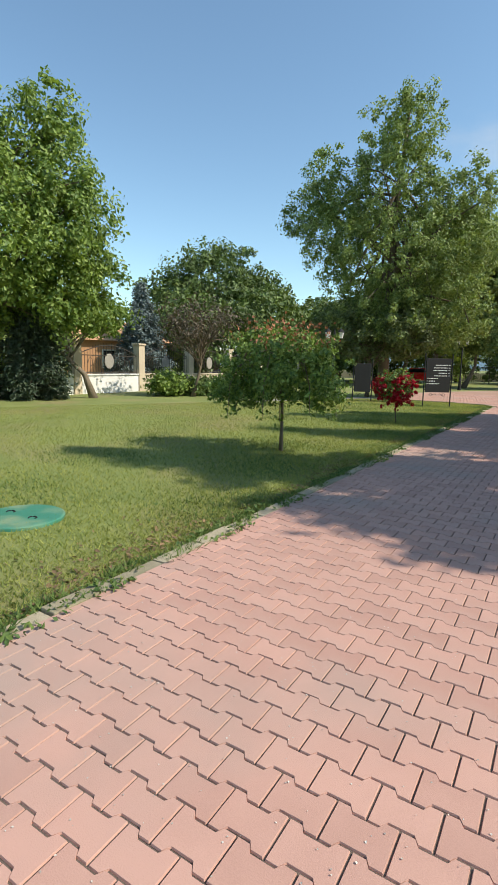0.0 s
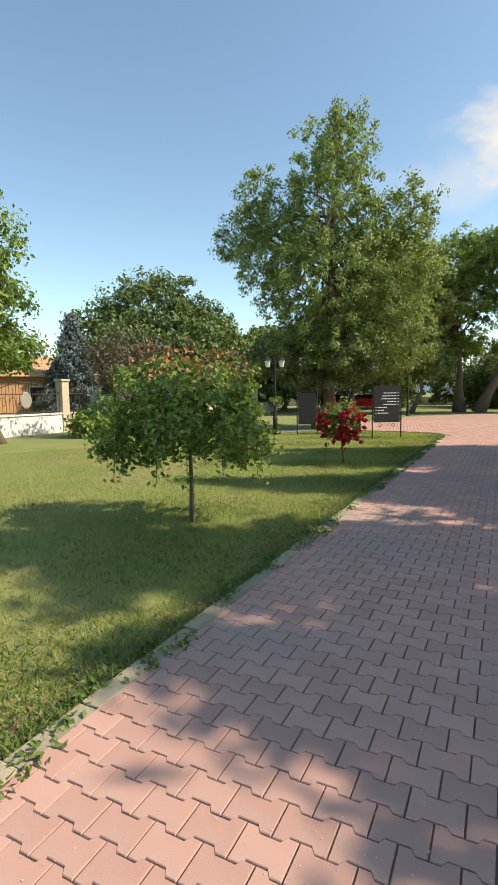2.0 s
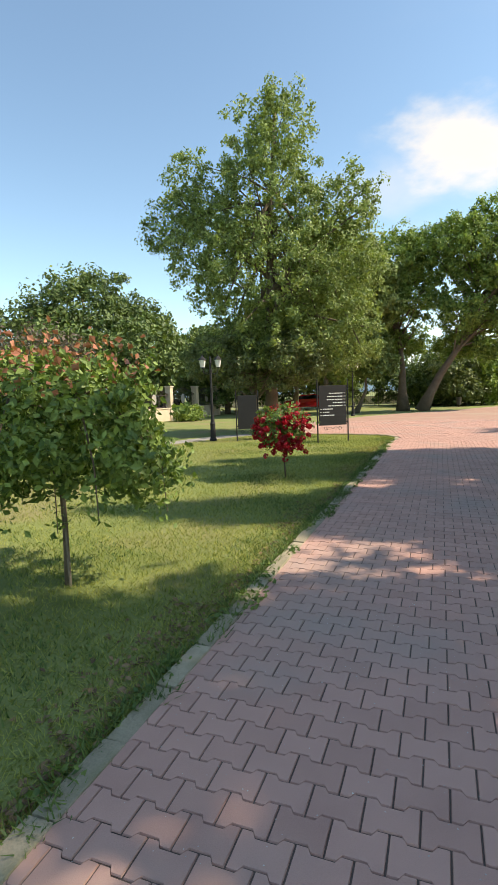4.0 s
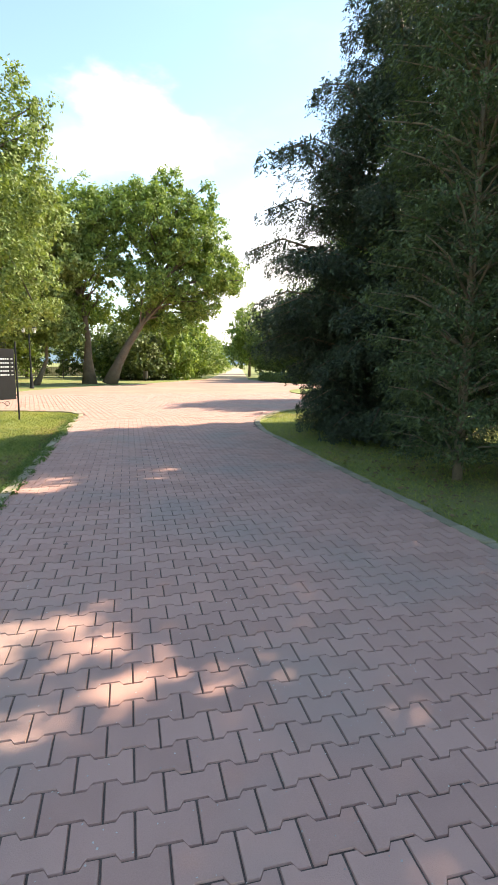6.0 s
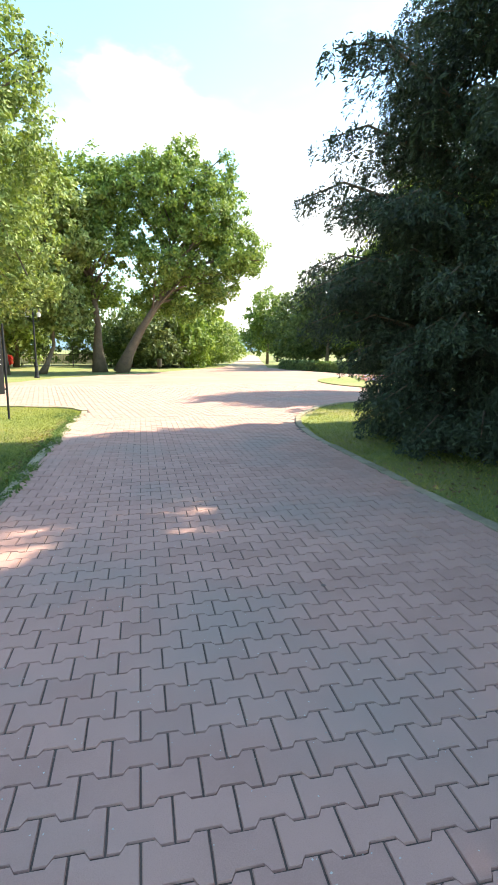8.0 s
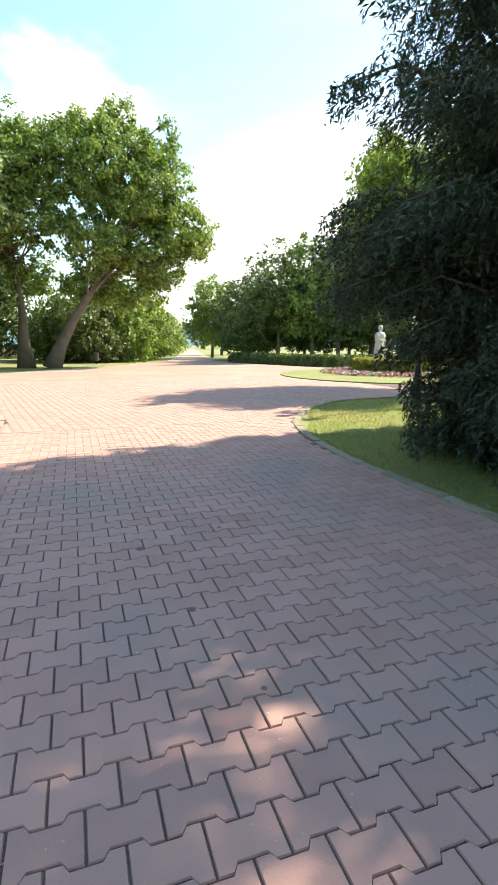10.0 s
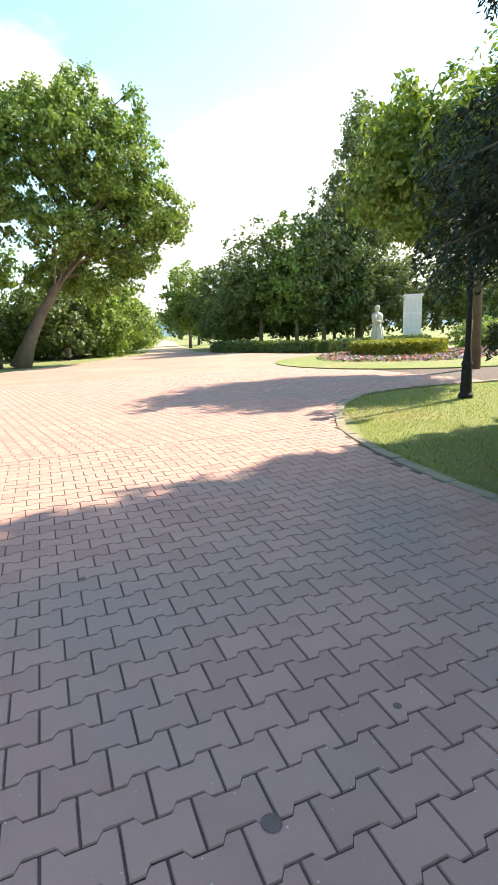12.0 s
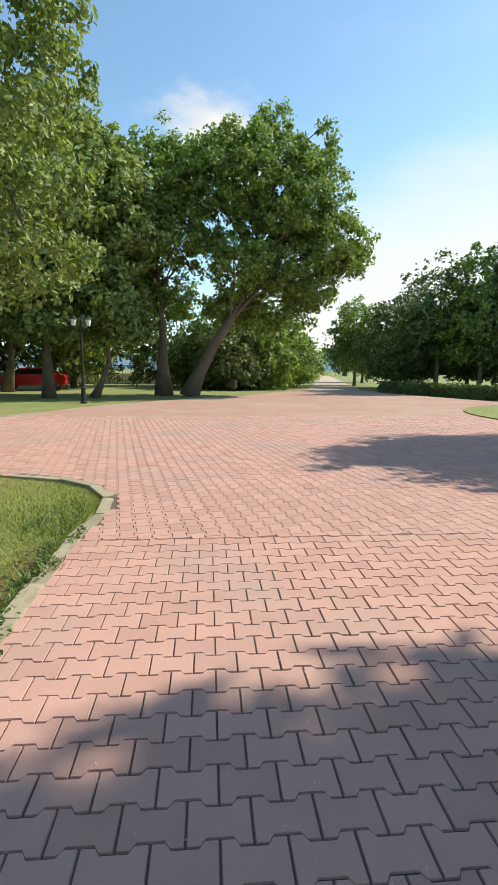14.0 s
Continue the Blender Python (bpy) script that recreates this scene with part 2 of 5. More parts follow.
def tube(bm, pts, radii, sides=8, cap=True):
    """A tapered tube through pts."""
    rings = []
    for i, p in enumerate(pts):
        p = Vector(p)
        d = Vector(pts[min(i + 1, len(pts) - 1)]) - Vector(pts[max(i - 1, 0)])
        d.normalize()
        a = d.cross(Vector((0.3, 1, 0.2)) if abs(d.y) < 0.8 else Vector((1, 0.2, 0.1))).normalized()
        b = d.cross(a)
        rings.append([bm.verts.new(p + (a * math.cos(2 * math.pi * k / sides) + b * math.sin(2 * math.pi * k / sides)) * radii[i]) for k in range(sides)])
    for r0, r1 in zip(rings, rings[1:]):
        for k in range(sides):
            bm.faces.new((r0[k], r0[(k + 1) % sides], r1[(k + 1) % sides], r1[k]))
    if cap:
        bm.faces.new(rings[0][::-1])
        bm.faces.new(rings[-1])
    return bm


def lathe(bm, profile, sides=24, x=0.0, y=0.0):
    """A turned shape from (radius, height) pairs."""
    rings = [[bm.verts.new((x + r * math.cos(2 * math.pi * k / sides), y + r * math.sin(2 * math.pi * k / sides), z)) for k in range(sides)] for r, z in profile]
    for r0, r1 in zip(rings, rings[1:]):
        for k in range(sides):
            bm.faces.new((r0[k], r0[(k + 1) % sides], r1[(k + 1) % sides], r1[k]))
    bm.faces.new(rings[0][::-1])
    bm.faces.new(rings[-1])
    return bm


def array_mesh(name, verts, faces):
    """A mesh from numpy arrays: verts (n, 3), faces (m, k)."""
    mesh = bpy.data.meshes.new(name)
    k = faces.shape[1]
    mesh.vertices.add(len(verts))
    mesh.vertices.foreach_set("co", np.ascontiguousarray(verts, dtype=np.float32).ravel())
    mesh.loops.add(faces.size)
    mesh.loops.foreach_set("vertex_index", np.ascontiguousarray(faces, dtype=np.int32).ravel())
    mesh.polygons.add(len(faces))
    mesh.polygons.foreach_set("loop_start", np.arange(0, faces.size, k, dtype=np.int32))
    mesh.polygons.foreach_set("use_smooth", np.zeros(len(faces), dtype=bool))
    mesh.update(calc_edges=True)
    return mesh


def unit(v):
    return v / np.maximum(np.linalg.norm(v, axis=1, keepdims=True), 1e-9)


def leaves_mesh(name, rng, centres, size, facing=None, spread=0.9, long=1.7, droop=0.0, along_way=None):
    """Pointed leaves, each two folded triangles, at centres; facing: the way they look on the whole."""
    n = len(centres)
    normal = rng.normal(size=(n, 3))
    if facing is not None:
        normal = unit(normal) * spread + facing
    normal = unit(normal)
    along = rng.normal(size=(n, 3))
    along[:, 2] -= droop
    if along_way is not None:
        along = along * 0.55 + along_way
    along = unit(along - normal * np.sum(along * normal, axis=1, keepdims=True))
    side = np.cross(normal, along)
    s = (size * rng.uniform(0.6, 1.35, n))[:, None]
    a = centres - along * s * long * 0.5
    c = centres + along * s * long * 0.5
    b = centres + side * s * 0.5 + normal * s * 0.15
    d = centres - side * s * 0.5 + normal * s * 0.15
    verts = np.stack([a, b, c, d], axis=1).reshape(-1, 3)
    i = np.arange(n)[:, None] * 4
    faces = np.concatenate([i + np.array([[0, 1, 2]]), i + np.array([[0, 2, 3]])], axis=1).reshape(-1, 3)
    return array_mesh(name, verts, faces)


def crown_points(rng, lobes, clumps, per, clump_r, shell=0.55, flat=0.75):
    """Leaf places in clumps through ellipsoid lobes (cx, cy, cz, rx, ry, rz). Returns the places, the outward way of each, and the clumps."""
    w = np.array([l[3] * l[4] * l[5] for l in lobes]) ** 0.75
    pick = rng.choice(len(lobes), clumps, p=w / w.sum())
    L = np.array(lobes, dtype=float)[pick]
    d = unit(rng.normal(size=(clumps, 3)))
    r = (shell + (1 - shell) * rng.random(clumps) ** 0.6) * rng.uniform(0.70, 1.17, clumps)
    c = L[:, :3] + d * L[:, 3:] * r[:, None]
    idx = np.repeat(np.arange(clumps), per)
    size = clump_r * rng.uniform(0.55, 1.3, clumps)
    off = unit(rng.normal(size=(len(idx), 3))) * rng.random((len(idx), 1)) ** 0.5 * np.array([1, 1, flat])
    p = c[idx] + off * size[idx][:, None]
    out = unit(unit(off) * 0.7 + d[idx] * 0.7 + np.array([0, 0, 0.35]))
    return p, out, c


def limbs(bm, rng, trunk, radius, targets, sides=6):
    """Limbs bowing from along the trunk's line out to targets."""
    T = np.array(trunk, dtype=float)
    for t in targets:
        t = np.array(t, dtype=float)
        zs = T[:, 2]
        h = np.clip(t[2] - (0.7 + 0.5 * rng.random()) * np.linalg.norm(t[:2] - T[-1, :2]) - 0.6, zs[0] + (0.38 + 0.4 * rng.random()) * (zs[-1] - zs[0]), zs[-1])
        start = np.array([np.interp(h, zs, T[:, k]) for k in range(3)])
        length = np.linalg.norm(t - start)
        if length < 0.3:
            continue
        mid = start * 0.5 + t * 0.5 + rng.normal(size=3) * 0.06 * length + np.array([0, 0, 0.08 * length])
        r0 = min(radius * 0.4, 0.016 * length + 0.012)
        tube(bm, [start, start * 0.72 + mid * 0.28 + np.array([0, 0, 0.01]), mid, t], [r0, r0 * 0.85, r0 * 0.6, r0 * 0.2], sides, False)


def tree(name, x, y, seed, trunk, radius, lobes, mat, bark, label, category="tree", clumps=300, per=50, clump_r=0.8, size=0.16, n_limbs=26, group="", shell=0.55, droop=0.0, long=1.7, flat=0.85):
    """A broadleaf tree. trunk: points from the base up; lobes: crown ellipsoids; both from the tree's foot."""
    rng = np.random.default_rng(seed)
    root = thing(name, x, y)
    tagged(root, label, category, group)
    bm = bmesh.new()
    pts = [Vector(p) for p in trunk]
    n = len(pts)
    radii = [radius * (1.35 if i == 0 else 1.0) * (1 - 0.75 * i / (n - 1)) for i in range(n)]
    pts[0].z -= 0.08
    tube(bm, pts, radii, 10)
    p, out, c = crown_points(rng, lobes, clumps, per, clump_r, shell, flat)
    part("trunk", bm, bark, root, smooth=True)
    order = rng.permutation(len(c))[:n_limbs]
    bm = bmesh.new()
    limbs(bm, rng, trunk, radius, c[order])
    part("branch", bm, bark, root, smooth=True)["kind"] = "stuff"
    link_mesh("crown", leaves_mesh("crown", rng, p, size, out, 0.9, long, droop), mat, root)
    return root


def conifer(name, x, y, seed, height, profile, mat, label, low=0.5, tiers=26, size=0.05, per=60, sag=0.25, sprays=9, spray_r=0.16, hang=0.38, boughs=10, bark=None, thick=0.02, fine_side=False):
    """A conifer with whorls of boughs that carry hanging sprays. profile: (height, reach) pairs."""
    rng = np.random.default_rng(seed)
    root = thing(name, x, y)
    tagged(root, label, "conifer")
    bm = bmesh.new()
    tube(bm, [(0, 0, -0.08), (0, 0, height * 0.4), (0, 0, height)], [height * thick, height * thick * 0.65, 0.02], 10)
    part("trunk", bm, bark or M_BARK, root, smooth=True)
    bm = bmesh.new()
    P, O, W, S = [], [], [], []
    hz, hr = [p[0] for p in profile], [p[1] for p in profile]
    most = max(hr)
    for i in range(tiers):
        f = i / (tiers - 1)
        z = low + (height - low) * f
        r = np.interp(z, hz, hr)
        count = max(5, round(boughs * (0.45 + 0.55 * r / most)))
        for k in range(count):
            a = 2 * math.pi * (k + rng.uniform(-0.3, 0.3)) / count + i * 1.3
            rr = r * rng.uniform(0.6, 1.03)
            d = np.array([math.cos(a), math.sin(a), 0])
            base = np.array([0, 0, z])
            tip = base + d * rr + np.array([0, 0, rr * (0.16 - sag * rng.uniform(0.4, 1.2))])
            mid = base * 0.45 + tip * 0.55 + np.array([0, 0, rr * 0.10])
            rb = 0.008 + 0.009 * rr
            tube(bm, [base, mid, tip], [rb, rb * 0.7, rb * 0.25], 5, False)
            m = max(3, int(sprays * rr / most) + 2)
            u = 0.22 + 0.79 * rng.random(m) ** 0.65
            q = np.where(u[:, None] < 0.55, base + (mid - base) * (u[:, None] / 0.55), mid + (tip - mid) * ((u[:, None] - 0.55) / 0.45))
            side = np.array([-d[1], d[0], 0])
            q = q + side * (rng.normal(size=(m, 1)) * 0.2 * rr * (1.1 - u[:, None]) ** 0.5)
            fine = fine_side and d[0] < 0.3
            idx = np.repeat(np.arange(m), per * 2 if fine else per)
            S.append(np.full(len(idx), size * (0.66 if fine else 1.0)))
            off = rng.normal(size=(len(idx), 3)) * np.array([1, 1, 0.7]) * spray_r
            drop = rng.random(len(idx))[:, None] ** 1.5 * hang
            pts = q[idx] + off * (1 - 0.6 * drop / max(hang, 0.01)) - np.array([0, 0, 1]) * drop
            pts[:, 2] = np.maximum(pts[:, 2], 0.02)
            P.append(pts)
            O.append(np.tile(d * 0.5 + np.array([0, 0, 0.7]), (len(idx), 1)))
            W.append(np.tile(d * 0.8 - np.array([0, 0, 0.45]), (len(idx), 1)))
    part("branch", bm, bark or M_BARK, root, smooth=True)["kind"] = "stuff"
    link_mesh("crown", leaves_mesh("crown", rng, np.concatenate(P), np.concatenate(S), np.concatenate(O), 0.9, 3.1, 0.0, np.concatenate(W)), mat, root)
    return root


def plume_conifer(name, x, y, seed, height, profile, mat, label, low, tiers, boughs, long_boughs=()):
    """A conifer of separate arching boughs, each a flat plume of drooping twigs. long_boughs: (degrees round the trunk, height of the tip, reach)."""
    rng = np.random.default_rng(seed)
    root = thing(name, x, y)
    tagged(root, label, "conifer")
    bm = bmesh.new()
    tube(bm, [(0, 0, -0.08), (0, 0, height * 0.4), (0, 0, height)], [height * 0.02, height * 0.013, 0.02], 10)
    part("trunk", bm, M_BARK, root, smooth=True)
    hz, hr = [p[0] for p in profile], [p[1] for p in profile]
    arms = []
    for i in range(tiers):
        z = low + (height - low) * (i / (tiers - 1)) ** 1.05
        r = np.interp(z, hz, hr)
        count = max(5, round(boughs * (0.5 + 0.5 * r / max(hr))))
        for k in range(count):
            arms.append((2 * math.pi * (k + rng.uniform(-0.4, 0.4)) / count + i * 1.3, z + rng.uniform(-0.15, 0.15), r * rng.uniform(0.55, 1.12)))
    arms += [(radians(a), z, r) for a, z, r in long_boughs]
    bm = bmesh.new()
    P, O, W, S = [], [], [], []
    down = np.array([0, 0, -1.0])
    for a, z, rr in arms:
        d = np.array([math.cos(a), math.sin(a), 0])
        side = np.array([-d[1], d[0], 0])
        rise = rr * rng.uniform(0.10, 0.24)
        tip = np.array([0, 0, z]) + d * rr
        knots = np.array([[0, 0, z - rise], *(np.array([0, 0, z - rise * 0.3]) + d * rr * 0.45,), *(np.array([0, 0, z + rr * 0.03]) + d * rr * 0.78,), tip + down * 0.06 * rr])
        rb = 0.008 + 0.009 * rr
        tube(bm, [Vector(q) for q in knots], [rb, rb * 0.8, rb * 0.5, rb * 0.2], 5, False)
        us = np.array([0, 0.45, 0.78, 1.0])
        n = int(9 + 6 * rr)
        for t in range(n):
            u = 0.28 + 0.72 * (t + rng.random()) / n
            q = np.array([np.interp(u, us, knots[:, k]) for k in range(3)])
            s = 1 if t % 2 else -1
            length = (0.16 + 0.30 * math.sin(math.pi * min(1.0, 0.25 + 0.75 * u)) * rr ** 0.6) * rng.uniform(0.7, 1.25)
            out = d * rng.uniform(0.5, 0.9) + side * s * rng.uniform(0.5, 1.0)
            m = int(44 + 94 * length)
            w = rng.random(m) ** 0.8
            sag = rng.uniform(0.25, 0.6)
            line = q + out * (w * length)[:, None] + down * (sag * length * w ** 2)[:, None]
            tuft = rng.normal(size=(m, 3)) * (0.05 * (1.15 - w))[:, None] + down * (rng.random(m) ** 1.6 * 0.34 * (1.1 - 0.5 * w))[:, None]
            P.append(line + tuft)
            W.append(out[None] * 0.7 + down * (0.3 + 0.9 * w)[:, None])
            O.append(np.tile(d * 0.3 + np.array([0, 0, 0.8]), (m, 1)))
            S.append(np.full(m, 0.021))
        # the older, coarser sprays towards the trunk
        m = int(80 * rr)
        w = rng.uniform(0.1, 0.72, m)
        core = np.stack([np.interp(w, us, knots[:, k]) for k in range(3)], -1) + rng.normal(size=(m, 3)) * np.array([0.16, 0.16, 0.10]) + down * (rng.random(m) * 0.25)[:, None]
        P.append(core)
        W.append(np.tile(d * 0.6 + down * 0.6, (m, 1)))
        O.append(np.tile(d * 0.6 + np.array([0, 0, 0.4]), (m, 1)))
        S.append(np.full(m, 0.046))
    P = np.concatenate(P)
    P[:, 2] = np.maximum(P[:, 2], 0.02)
    part("branch", bm, M_BARK, root, smooth=True)["kind"] = "stuff"
    link_mesh("crown", leaves_mesh("crown", rng, P, np.concatenate(S), np.concatenate(O), 0.9, 3.4, 0.0, np.concatenate(W)), mat, root)
    return root


# ---- ground ----
def path_edge_right(y):
    """The path's edge on the side of the conifers: straight, then flaring into the square."""
    return 3.02 + max(0.0, y - 0.2) ** 2 * 0.085


LAWN_TIP = [(-1.05, 3.1), (-0.97, 3.8), (-1.02, 4.4), (-1.28, 4.95), (-1.75, 5.35), (-2.6, 5.68), (-3.8, 5.9), (-5.0, 6.05)]
RIGHT_TIP = [(3.02, 0.2), (3.2, 1.5), (3.55, 2.7), (4.1, 3.7), (4.75, 4.6), (5.7, 5.4), (6.7, 5.75), (8.2, 5.7), (11.0, 5.2), (16.0, 4.4)]
PLAZA_LEFT = [(-5.6, 6.9), (-5.75, 8.5), (-6.05, 10.3), (-6.1, 11.9), (-5.4, 14.4), (-3.8, 18.4), (-2.4, 20.6), (0.6, 24.0), (4.6, 30.5), (7.0, 34.5)]
PLAZA_FAR = [(10.6, 33.5), (10.8, 29.6), (13.6, 20.6), (21.0, 19.5), (30.0, 16.0)]
BED_C, BED_R = (13.8, 13.4), 5.6


def in_poly(x, y, poly):
    inside = False
    for (x0, y0), (x1, y1) in zip(poly, poly[1:] + poly[:1]):
        if (y0 > y) != (y1 > y) and x < (x1 - x0) * (y - y0) / (y1 - y0) + x0:
            inside = not inside
    return inside


PAVED = [(-1.05, -24.0)] + LAWN_TIP + PLAZA_LEFT + PLAZA_FAR + [(30.0, 5.0)] + RIGHT_TIP[::-1] + [(3.02, -24.0)]


def flat_sheet(name, poly, z, mat, parent=None):
    bm = bmesh.new()
    top = [bm.verts.new((x, y, z)) for x, y in poly]
    low = [bm.verts.new((x, y, z - 0.06)) for x, y in poly]
    f = bm.faces.new(top)
    for i in range(len(poly)):
        j = (i + 1) % len(poly)
        bm.faces.new((top[i], low[i], low[j], top[j]))
    bm.normal_update()
    if f.normal.z < 0:
        bmesh.ops.reverse_faces(bm, faces=bm.faces[:])
    bmesh.ops.triangulate(bm, faces=[f])
    return part(name, bm, mat, parent)


def build_ground():
    """One sheet to the horizon, gently uneven under the lawns."""
    n = 121
    g = np.linspace(-1, 1, n)
    g = np.sign(g) * (np.abs(g) * 30 + np.abs(g) ** 6 * 900)
    X, Y = np.meshgrid(g, g, indexing="ij")
    Z = np.full_like(X, -0.035)
    V = np.stack([X, Y, Z], -1).reshape(-1, 3)
    for i, v in enumerate(V):
        if abs(v[0]) < 60 and abs(v[1]) < 60:
            V[i, 2] += 0.012 * noise.noise(Vector((v[0] * 0.4, v[1] * 0.4, 0)))
    i, j = np.meshgrid(np.arange(n - 1), np.arange(n - 1), indexing="ij")
    a = (i * n + j).ravel()
    F = np.stack([a, a + n, a + n + 1, a + 1], -1)
    tagged(link_mesh("ground", array_mesh("ground", V, F), M_GROUND), "mown park lawn, dry and patchy in places", "ground", kind="structure")


build_ground()
pavement = tagged(flat_sheet("pavement", PAVED, -0.0078, M_SAND), "red interlocking concrete paver path and square", "pavement", kind="structure")
track = tagged(flat_sheet("road", [(7.0, 34.5), (10.6, 33.5), (24.9, 100.0), (35.0, 150.0), (32.6, 150.0), (22.6, 100.0)], -0.005, M_TRACK), "pale straight gravel track running to the hills", "track", kind="structure")
far_poly = [p for p in PLAZA_LEFT if p[1] > 13.9] + PLAZA_FAR + [(30.0, 13.0), (-5.2, 13.0)]
tagged(flat_sheet("pavement_far", far_poly, 0.0, M_FARPAVE), "sunlit far part of the paved square", "pavement", kind="structure")


# ---- kerbs ----
def kerb(name, line, label, width=0.12, height=0.008, step=0.45):
    """Concrete edging stones laid end to end along a line."""
    root = tagged(thing(name, 0, 0), label, "kerb", kind="structure")
    rng = random.Random(len(line) * 7 + 1)
    pts = [Vector((x, y, 0)) for x, y in line]
    count = 0
    for a, b in zip(pts, pts[1:]):
        d = b - a
        n = max(1, round(d.length / step))
        for k in range(n):
            p, q = a + d * (k / n), a + d * ((k + 1) / n)
            bm = bmesh.new()
            L = (q - p).length - 0.008
            box(bm, -L / 2, -width / 2, -0.10, L / 2, width / 2, height, 0.008)
            ob = part("kerb_stone", bm, M_KERB, root)
            ob.matrix_basis = Matrix.Translation((p + q) / 2 + Vector((0, 0, rng.uniform(-0.012, 0.008)))) @ Euler((rng.uniform(-0.04, 0.04), rng.uniform(-0.012, 0.012), math.atan2(d.y, d.x) + rng.uniform(-0.015, 0.015))).to_matrix().to_4x4()
            count += 1


kerb("kerb", [(-1.115, -24.0)] + [(x - 0.065, y) for x, y in LAWN_TIP[:7]] + [(-5.0, 6.0)], "weathered pale concrete lawn edging, half overgrown")
kerb("kerb_right", [(3.07, -24.0)] + [(x + 0.05, y - 0.02) for x, y in RIGHT_TIP[:8]] + [(11.0, 5.15)], "pale concrete edging beside the conifers")
kerb("kerb_far", [(x, y + 0.03) for x, y in PLAZA_LEFT[0:8]], "low concrete edging round the square", step=0.9)

STRIP = [(-5.05, 6.15), (-6.2, 5.75), (-7.05, 4.9), (-7.6, 3.5), (-8.2, 1.9), (-8.9, 0.0)]
tagged(flat_sheet("footpath", STRIP + [(x - 0.7, y + 0.4) for x, y in STRIP[::-1]], -0.012, M_STONE), "narrow pale grey concrete footpath through the lawn", "footpath", kind="structure")

# ---- hills ----
bm = bmesh.new()
prev = None
for i in range(61):
    a = radians(-75 + 150 * i / 60)
    h = 24 + 20 * noise.noise(Vector((i * 0.16, 3.1, 0))) + 9 * noise.noise(Vector((i * 0.5, 7.7, 0))) + 16 * math.exp(-((i - 38) / 5) ** 2)
    ring = [bm.verts.new((math.sin(a) * r, math.cos(a) * r, z)) for r, z in ((600, -1), (680, h * 0.6), (780, h), (860, -1))]
    if prev:
        for k in range(3):
            bm.faces.new((prev[k], ring[k], ring[k + 1], prev[k + 1]))
    prev = ring
tagged(part("backdrop", bm, M_HILL, smooth=True), "wooded hills on the horizon, haze painted in as blue-green", "hills", kind="structure")

# ---- trees ----
tree("poplar", -6.4, 7.6, 3, [(0, 0, 0), (0.05, 0, 3), (0.1, 0.0, 7), (0.7, -0.6, 12.6)], 0.24,
     [(0.3, -0.2, 6.2, 3.6, 3.4, 3.0), (-2.4, -0.6, 7.6, 2.2, 2.2, 1.9), (-3.1, -0.8, 10.1, 1.3, 1.2, 1.6), (-2.5, -0.6, 9.0, 1.7, 1.6, 1.4), (-4.4, -1.0, 8.5, 0.9, 0.9, 0.9), (2.6, 0.4, 6.8, 2.2, 2.2, 2.4), (3.1, 0.5, 8.8, 1.5, 1.4, 1.5), (0.4, -0.4, 9.4, 2.5, 2.2, 2.4), (0.7, -0.7, 11.4, 1.5, 1.4, 1.7), (-0.8, -0.4, 11.4, 1.0, 1.0, 1.4), (0.9, -0.7, 12.6, 0.9, 0.8, 0.9), (0.3, 0, 3.6, 3.4, 3.0, 1.6), (2.6, 0.2, 4.0, 2.0, 2.0, 1.8)],
     M_LEAF_POPLAR, M_BARK, "tall grey-green poplar with an uneven airy crown", clumps=2000, per=46, clump_r=0.31, size=0.075, n_limbs=60, flat=0.95)
tree("small_tree", -6.9, 6.9, 4, [(0, 0, 0), (0.1, 0, 1.2), (0, 0, 3.2)], 0.09,
     [(0, 0, 2.9, 2.6, 2.2, 1.3), (1.6, 0, 3.0, 1.8, 1.6, 1.2), (-1.2, -0.2, 3.2, 1.8, 1.6, 1.2)], M_LEAF_WILLOW, M_BARK, "low spreading small tree under the poplar", clumps=330, per=55, clump_r=0.42, size=0.08, n_limbs=30)
tree("maple", -15.9, -6.4, 5, [(0, 0, 0), (0.2, 0.2, 2.5), (0.1, 0.3, 8.5)], 0.2,
     [(0, 0, 5.6, 3.7, 3.7, 3.0), (-0.6, -0.6, 8.4, 2.4, 2.4, 2.0), (1.6, 1.4, 5.6, 2.5, 2.5, 2.4), (2.0, 1.8, 7.8, 1.2, 1.2, 1.4), (1.9, 1.9, 3.4, 1.8, 1.8, 1.2), (-1.5, -1.5, 4.3, 2.8, 2.8, 2.2), (2.6, 2.6, 4.6, 1.0, 1.0, 0.8), (1.8, 1.6, 9.3, 1.1, 1.1, 1.2)],
     M_LEAF_LIME, M_BARK, "large bright green maple at the lawn's far side", clumps=1400, per=52, clump_r=0.44, size=0.092, n_limbs=60)
tree("maple", -17.2, -9.6, 25, [(0, 0, 0), (0, 0.2, 2.5), (0, 0.3, 8.0)], 0.2,
     [(0, 0, 5.6, 3.2, 3.2, 3.2), (0.6, 0.6, 8.0, 2.0, 2.0, 1.8)], M_LEAF_LIME, M_BARK, "large bright green maple at the lawn's far side", clumps=300, per=55, clump_r=0.75, size=0.15, n_limbs=30)
conifer("yew", -15.4, -5.0, 26, 3.6, [(0, 1.3), (0.8, 1.5), (3.6, 0.3)], M_LEAF_CEDAR, "small dark conifer under the maple", 0.2, 12, 0.06, 26, 0.1, 6)
